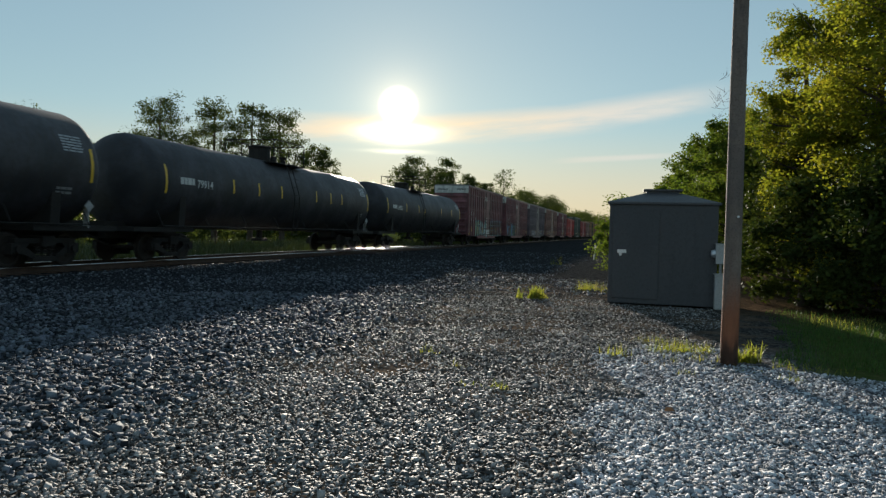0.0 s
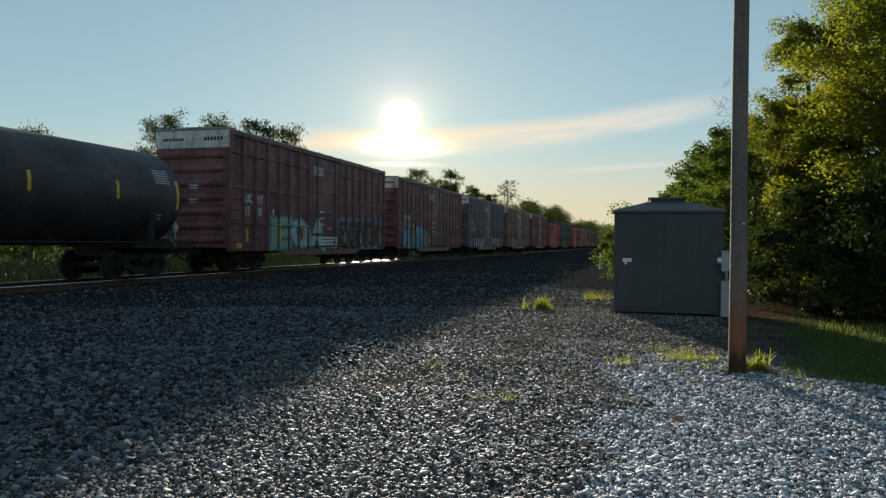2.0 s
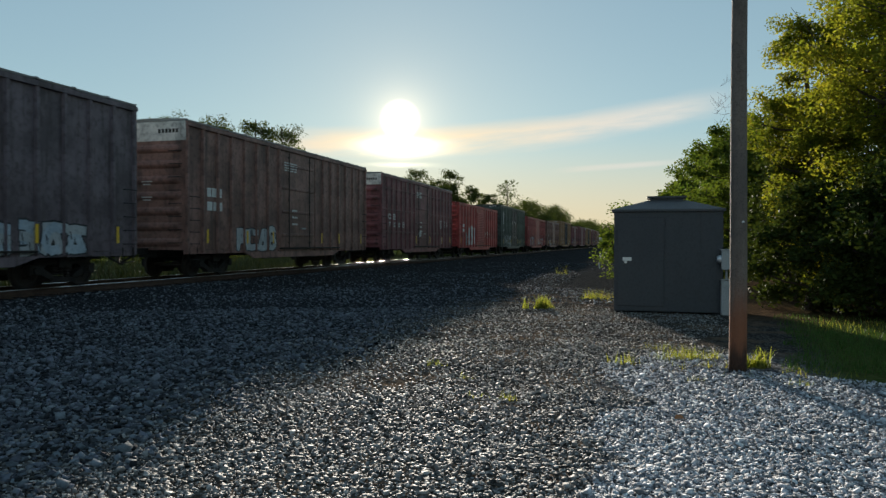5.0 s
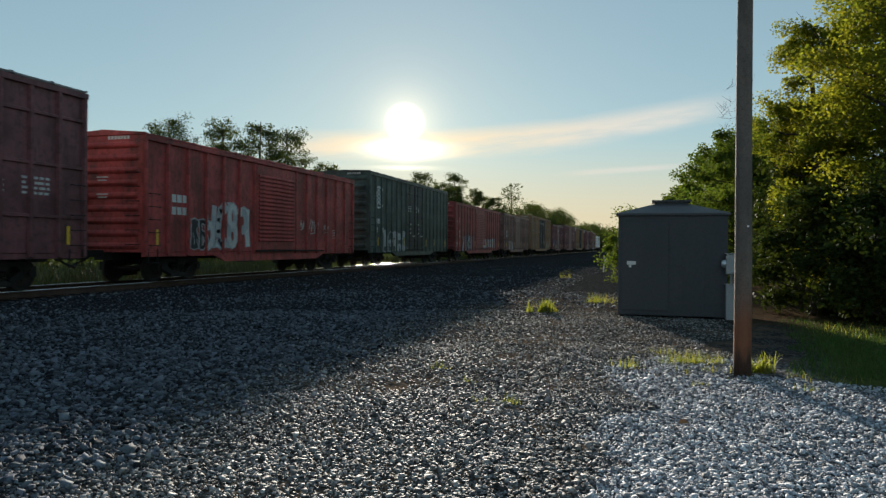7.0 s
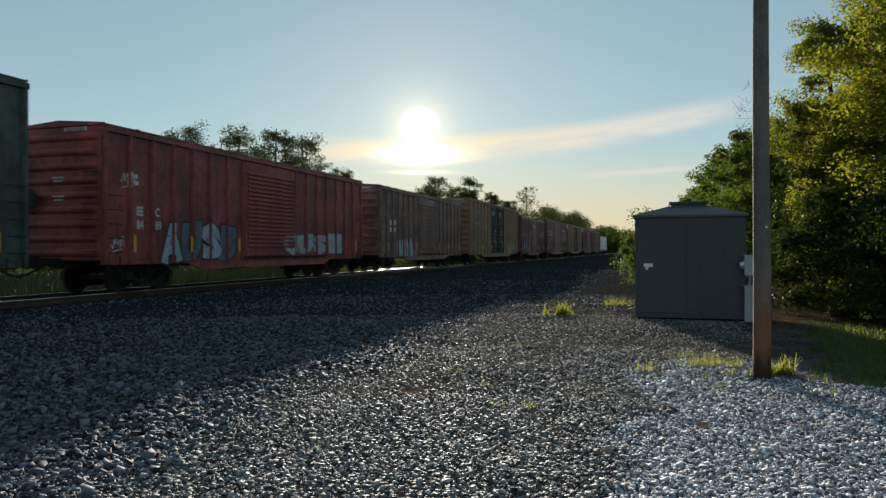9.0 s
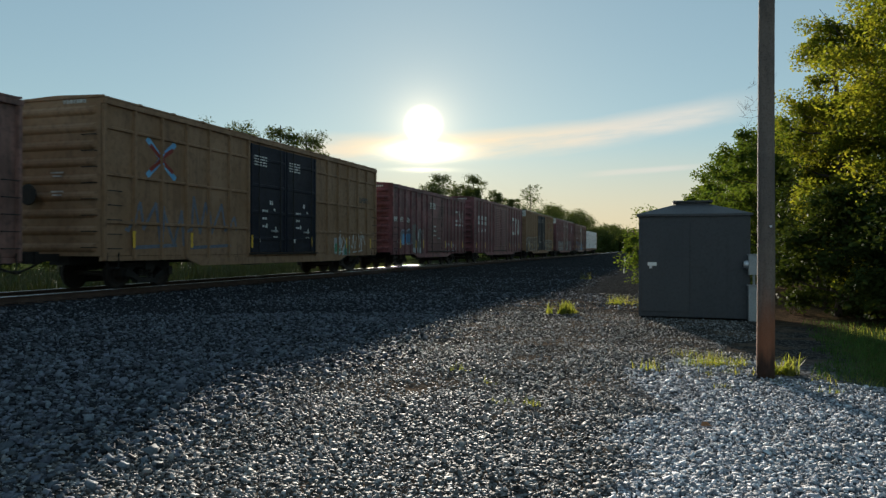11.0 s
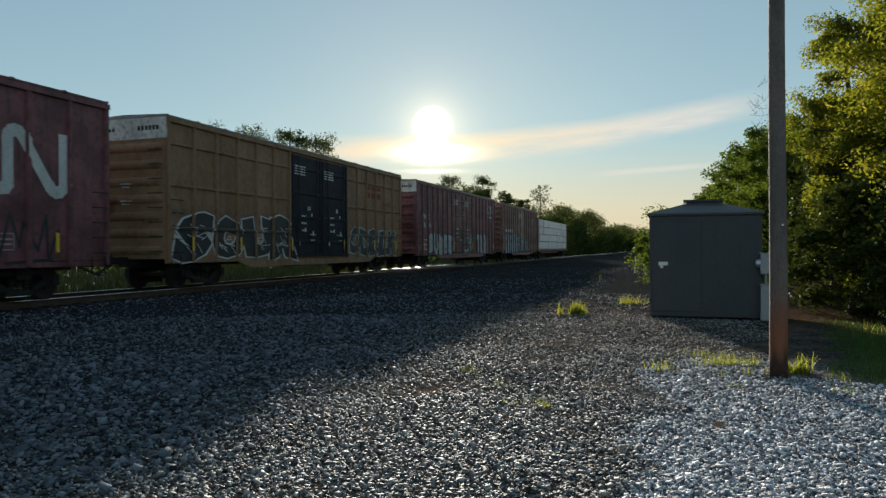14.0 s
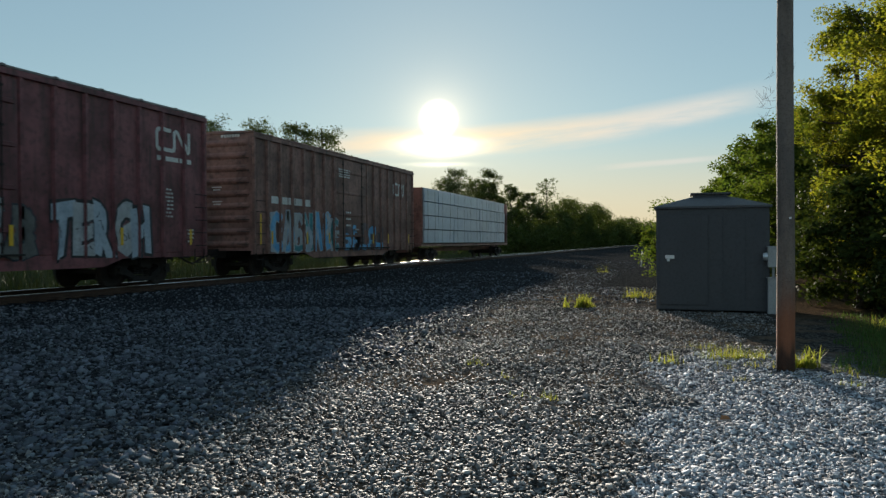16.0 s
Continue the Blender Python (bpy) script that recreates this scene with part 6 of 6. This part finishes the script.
def tree(x, y, tall, wide, leaves, leaf_size, seed, material="leaf", label="", low=0.25, bare=False, clumps=26, kind_name="tree", puff=1.0):
    """A tapered trunk with forking limbs; leaves sit in clumps along the outer limbs, with gaps between them."""
    rnd = random.Random(seed)
    nr = np.random.default_rng(seed)
    ob = tagged(new(kind_name), label or "leafy deciduous tree with an uneven green crown", kind_name, group="trees round the yard")
    ob.location = (x, y, ground_height(x, y))
    wood = Geo()
    lean = (rnd.uniform(-0.4, 0.4), rnd.uniform(-0.4, 0.4))
    stem = [(lean[0] * t * t + rnd.uniform(-0.06, 0.06), lean[1] * t * t + rnd.uniform(-0.06, 0.06), tall * 0.9 * t - 0.1 * (t == 0)) for t in np.linspace(0, 1, 7)]
    r0 = 0.016 * tall + 0.03 if leaves else 0.05
    wood.tube(stem, [r0 * (1.25 if i == 0 else 1 - 0.14 * i) for i in range(7)], 9)
    centres = []
    for k in range(clumps):
        t = low + (0.97 - low) * ((k + rnd.random()) / clumps)
        base = Vector(stem[min(5, int(t * 6))]).lerp(Vector(stem[min(6, int(t * 6) + 1)]), t * 6 % 1)
        reach = wide / 2 * math.sin(math.pi * min(0.97, 0.18 + 0.8 * (t - low) / (1 - low))) ** 0.6 * rnd.uniform(0.55, 1.1)
        a = k * 2.4 + rnd.uniform(-0.5, 0.5)
        tip = base + Vector((math.cos(a) * reach, math.sin(a) * reach, reach * rnd.uniform(0.05, 0.55)))
        dome = tall * (1.0 - 0.42 * min(1.0, (math.hypot(tip.x, tip.y) / (wide / 2)) ** 2) - 0.1 * rnd.random())
        if tip.z > dome:
            tip = base.lerp(tip, 0.75)
            tip.z = min(tip.z, dome)
        mid = base.lerp(tip, 0.5) + Vector((0, 0, -0.08 * reach))
        wood.tube([base, mid, tip], [r0 * 0.38 * (1.1 - t), r0 * 0.22 * (1.1 - t) + (0.008 if leaves else 0.002), 0.008 if leaves else 0.003], 5, False)
        for j in range(4 if bare else 2):
            s = base.lerp(tip, rnd.uniform(0.4, 0.95))
            e = s + Vector((rnd.uniform(-1, 1), rnd.uniform(-1, 1), rnd.uniform(0.2, 1.2))) * reach * 0.38
            wood.tube([s, e], [0.014 if leaves else 0.005, 0.004 if leaves else 0.002], 4, False)
        centres.append((tip, base.lerp(tip, 0.62), reach))
    part("trunk", wood, M["bark"], ob)
    if bare and not leaves:
        return
    pts, nrm = [], []
    per = max(1, leaves // (len(centres) * 4))
    for tip, inner, reach in centres:
        for q in range(4):
            c = inner.lerp(tip, q / 3.0) + Vector((rnd.uniform(-1, 1), rnd.uniform(-1, 1), rnd.uniform(-0.6, 0.8))) * 0.10 * wide
            r = wide * rnd.uniform(0.07, 0.15) * puff
            d = nr.normal(0, 1, (per, 3))
            d /= np.linalg.norm(d, axis=1)[:, None]
            pts.append(np.array(c) + d * (r * nr.random((per, 1)) ** 0.6) * np.array([1.15, 1.15, 0.8]))
    p = np.concatenate(pts)
    n = len(p)
    size = leaf_size * nr.uniform(0.6, 1.25, n)
    u = nr.normal(0, 1, (n, 3))
    u[:, 2] *= 0.6
    u /= np.linalg.norm(u, axis=1)[:, None]
    w = np.cross(u, nr.normal(0, 1, (n, 3)))
    w /= np.linalg.norm(w, axis=1)[:, None]
    nn = np.cross(u, w)
    s = size[:, None]
    quad = [p - u * s * 0.5, p + w * s * 0.27 + nn * s * 0.08, p + u * s * 0.5, p - w * s * 0.27 + nn * s * 0.08]
    v = np.stack(quad, 1).reshape(-1, 3)
    f = np.arange(n * 4).reshape(-1, 4)
    part("crown", quick_mesh("crown", v, f, M[material]), None, ob)


# the near row along the yard's right edge
# three of these trees have the sunlit tone painted into all their leaves
for row in ((6.5, 17.6, 11.6, 6.0, 84000, 0.095, 101, "leaf_gold", 0.03, 64), (6.2, 21.5, 10.2, 5.0, 60000, 0.10, 102, "leaf_gold", 0.03, 54), (8.8, 15.4, 11.0, 6.0, 40000, 0.11, 103, "leaf", 0.03, 48), (4.5, 21.4, 8.6, 3.4, 46000, 0.09, 113, "leaf_gold", 0.12, 44), (3.3, 29.5, 6.4, 3.6, 30000, 0.11, 114, "leaf", 0.03, 36),
            (5.0, 27.5, 6.6, 4.0, 36000, 0.125, 104, "leaf", 0.03, 36), (8.4, 24.5, 12.5, 6.5, 22000, 0.16, 105, "leaf", 0.05, 36), (4.6, 33.0, 7.6, 5.0, 28000, 0.14, 106, "leaf", 0.03, 34),
            (4.8, 41.0, 8.0, 5.5, 20000, 0.2, 107, "leaf", 0.03, 30), (5.0, 52.0, 8.8, 6.5, 16000, 0.24, 108, "leaf", 0.03, 30), (4.6, 66.0, 9.5, 7.0, 14000, 0.28, 109, "leaf", 0.03, 30),
            (3.6, 82.0, 9.0, 7.5, 12000, 0.32, 110, "leaf", 0.03, 30), (2.0, 104.0, 7.6, 8.0, 10000, 0.38, 111, "leaf_dark", 0.03, 28), (11.5, 19.5, 12.0, 7.0, 14000, 0.2, 112, "leaf", 0.03, 32)):
    tree(*row[:6], row[6], row[7], "broad leafy tree with sunlit yellow-green outer leaves", row[8], clumps=row[9], puff=0.9)
tree(2.7, 24.0, 8.0, 2.3, 0, 0.1, 120, label="leafless dead sapling with thin bare twigs", low=0.7, bare=True, clumps=14)
# seeds 127 and 128 are added behind the row to block the low sun
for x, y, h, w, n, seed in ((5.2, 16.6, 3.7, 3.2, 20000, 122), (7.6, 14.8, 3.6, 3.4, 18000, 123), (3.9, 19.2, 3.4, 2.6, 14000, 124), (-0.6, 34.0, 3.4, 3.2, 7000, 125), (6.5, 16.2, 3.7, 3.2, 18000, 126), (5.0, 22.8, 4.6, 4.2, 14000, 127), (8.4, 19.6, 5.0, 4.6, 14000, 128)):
    # the near bushes take the darker leaves, shade being painted into them
    tree(x, y, h, w, n, 0.13, seed, "leaf" if y > 30 else "leaf_shaded", "low leafy bush at the edge of the yard", 0.0, clumps=24, kind_name="bush", puff=1.45)

tree(-0.95, 27.0, 2.6, 1.2, 1500, 0.12, 121, "leaf", "low leafy bush with sunlit leaves beside the shed", 0.4, clumps=10, kind_name="bush", puff=1.2)

# the far row behind the track
for row in ((-34, 33.6, 8.5, 5.5, 201), (-34, 40.7, 7.6, 4.4, 202), (-33, 44.3, 11.6, 6.0, 203), (-34, 52.8, 13.0, 6.0, 204), (-32, 55.0, 13.5, 5.6, 205), (-32, 60.6, 13.4, 6.6, 206), (-34, 72.2, 11.4, 6.0, 207),
            (-32, 100.5, 13.6, 6.5, 208), (-32, 119.7, 15.4, 6.5, 209), (-30, 127.4, 13.0, 6.0, 210), (-30, 196.1, 14.2, 10.0, 211), (-28, 238.0, 14.1, 13.0, 212), (-25, 207.0, 12.2, 13.0, 213),
            (-24, 318.4, 11.3, 16.0, 214), (-22, 290.8, 9.9, 18.0, 215), (-27, 135.9, 9.5, 9.0, 216), (-27, 169.6, 11.7, 12.0, 217), (-31, 93.0, 11.0, 6.0, 231), (-31, 109.0, 12.5, 6.5, 232), (-31, 115.0, 12.5, 6.0, 233), (-30, 142.0, 12.5, 6.5, 234), (-26, 112.0, 7.0, 8.0, 218), (-25, 150.0, 8.5, 10.0, 219), (-25, 182.0, 9.0, 11.0, 220),
            (-18, 360.0, 10.0, 22.0, 221), (-8, 400.0, 9.5, 26.0, 222), (10, 380.0, 9.0, 26.0, 223), (-24, 255.0, 9.0, 14.0, 224)):
    away = math.hypot(row[0], row[1])
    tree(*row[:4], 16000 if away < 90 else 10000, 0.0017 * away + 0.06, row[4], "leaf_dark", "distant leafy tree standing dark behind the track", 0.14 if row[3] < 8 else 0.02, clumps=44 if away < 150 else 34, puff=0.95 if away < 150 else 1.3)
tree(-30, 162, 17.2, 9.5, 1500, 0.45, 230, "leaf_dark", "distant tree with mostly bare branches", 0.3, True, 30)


def hedgerow():
    """The undergrowth that closes the view between the far trees."""
    nr = np.random.default_rng(77)
    pts = []
    for k in range(800):
        y = 75 + 330 * nr.random()
        x = -29 + 6 * nr.random() + max(0, y - 250) * 0.09
        top = 2.2 + 2.6 * (noise.noise((x * 0.1, y * 0.06, 1)) + 0.6) + (2.0 if y > 140 else 0.0)
        c = np.array([x, y, top * nr.random() ** 0.7 * 0.85 + 0.3])
        d = nr.normal(0, 1, (75, 3))
        d /= np.linalg.norm(d, axis=1)[:, None]
        pts.append(c + d * (0.7 + 0.006 * y) * nr.random((75, 1)) ** 0.5 * np.array([1.2, 1.6, 0.9]))
    for k in range(420):                                            # a lower row closes the field behind the nearer trees
        y, x = -10 + 105 * nr.random(), -44 + 7 * nr.random()
        c = np.array([x, y, (1.4 + 1.6 * noise.noise((x * 0.1, y * 0.08, 6))) * nr.random() + 0.4])
        d = nr.normal(0, 1, (60, 3))
        d /= np.linalg.norm(d, axis=1)[:, None]
        pts.append(c + d * 0.9 * nr.random((60, 1)) ** 0.5)
    p = np.concatenate(pts)
    p[:, 2] = np.maximum(p[:, 2], 0.05)
    n = len(p)
    s = (0.10 + 0.0016 * np.abs(p[:, 1:2])) * nr.uniform(0.6, 1.3, (n, 1))
    u = nr.normal(0, 1, (n, 3)); u /= np.linalg.norm(u, axis=1)[:, None]
    w = np.cross(u, nr.normal(0, 1, (n, 3))); w /= np.linalg.norm(w, axis=1)[:, None]
    v = np.stack([p - u * s, p + w * s * 0.55, p + u * s, p - w * s * 0.55], 1).reshape(-1, 3)
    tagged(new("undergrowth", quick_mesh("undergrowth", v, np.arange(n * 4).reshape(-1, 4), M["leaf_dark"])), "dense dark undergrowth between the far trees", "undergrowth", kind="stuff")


hedgerow()

# small things on the ground
leaf_geo = Geo()
leaf_geo.put([(-0.05, 0, 0.01), (-0.02, -0.035, 0.03), (0.03, -0.03, 0.035), (0.06, 0, 0.02), (0.03, 0.03, 0.045), (-0.02, 0.035, 0.04), (0, 0, 0.022)], [(6, 0, 1), (6, 1, 2), (6, 2, 3), (6, 3, 4), (6, 4, 5), (6, 5, 0)])
dead = tagged(new("fallen_leaf", leaf_geo.mesh("fallen_leaf", M["dead_leaf"])), "curled brown fallen leaf on the pale gravel", "leaf")
dead.matrix_basis = pose(0.31, 6.68, ground_height(0.31, 6.68) + 0.035, 12, 8, 30)
stake = tagged(new("marker_stake", Geo().box(-0.04, 0.04, -0.02, 0.02, -0.1, 1.0).mesh("marker_stake", M["stake"])), "thin white marker stake beside the track", "stake")
stake.matrix_basis = pose(-2.72, 47.4, ground_height(-2.72, 47.4), 0, 4, 10)

# ---- what moves ----


def motions():
    """The train rolls by at an even speed, and its wheels turn."""
    for car, middle in CARS:
        walk(car, [(t / 2, pose(TRACK_X, middle - SPEED * t / 2, RAIL_Z)) for t in range(33)])
    for wheelset, along in AXLES:
        walk(wheelset, [(k / FPS, pose(0, along, 0.42, math.degrees(SPEED * k / FPS / 0.42) % 360)) for k in range(481)])


motions()
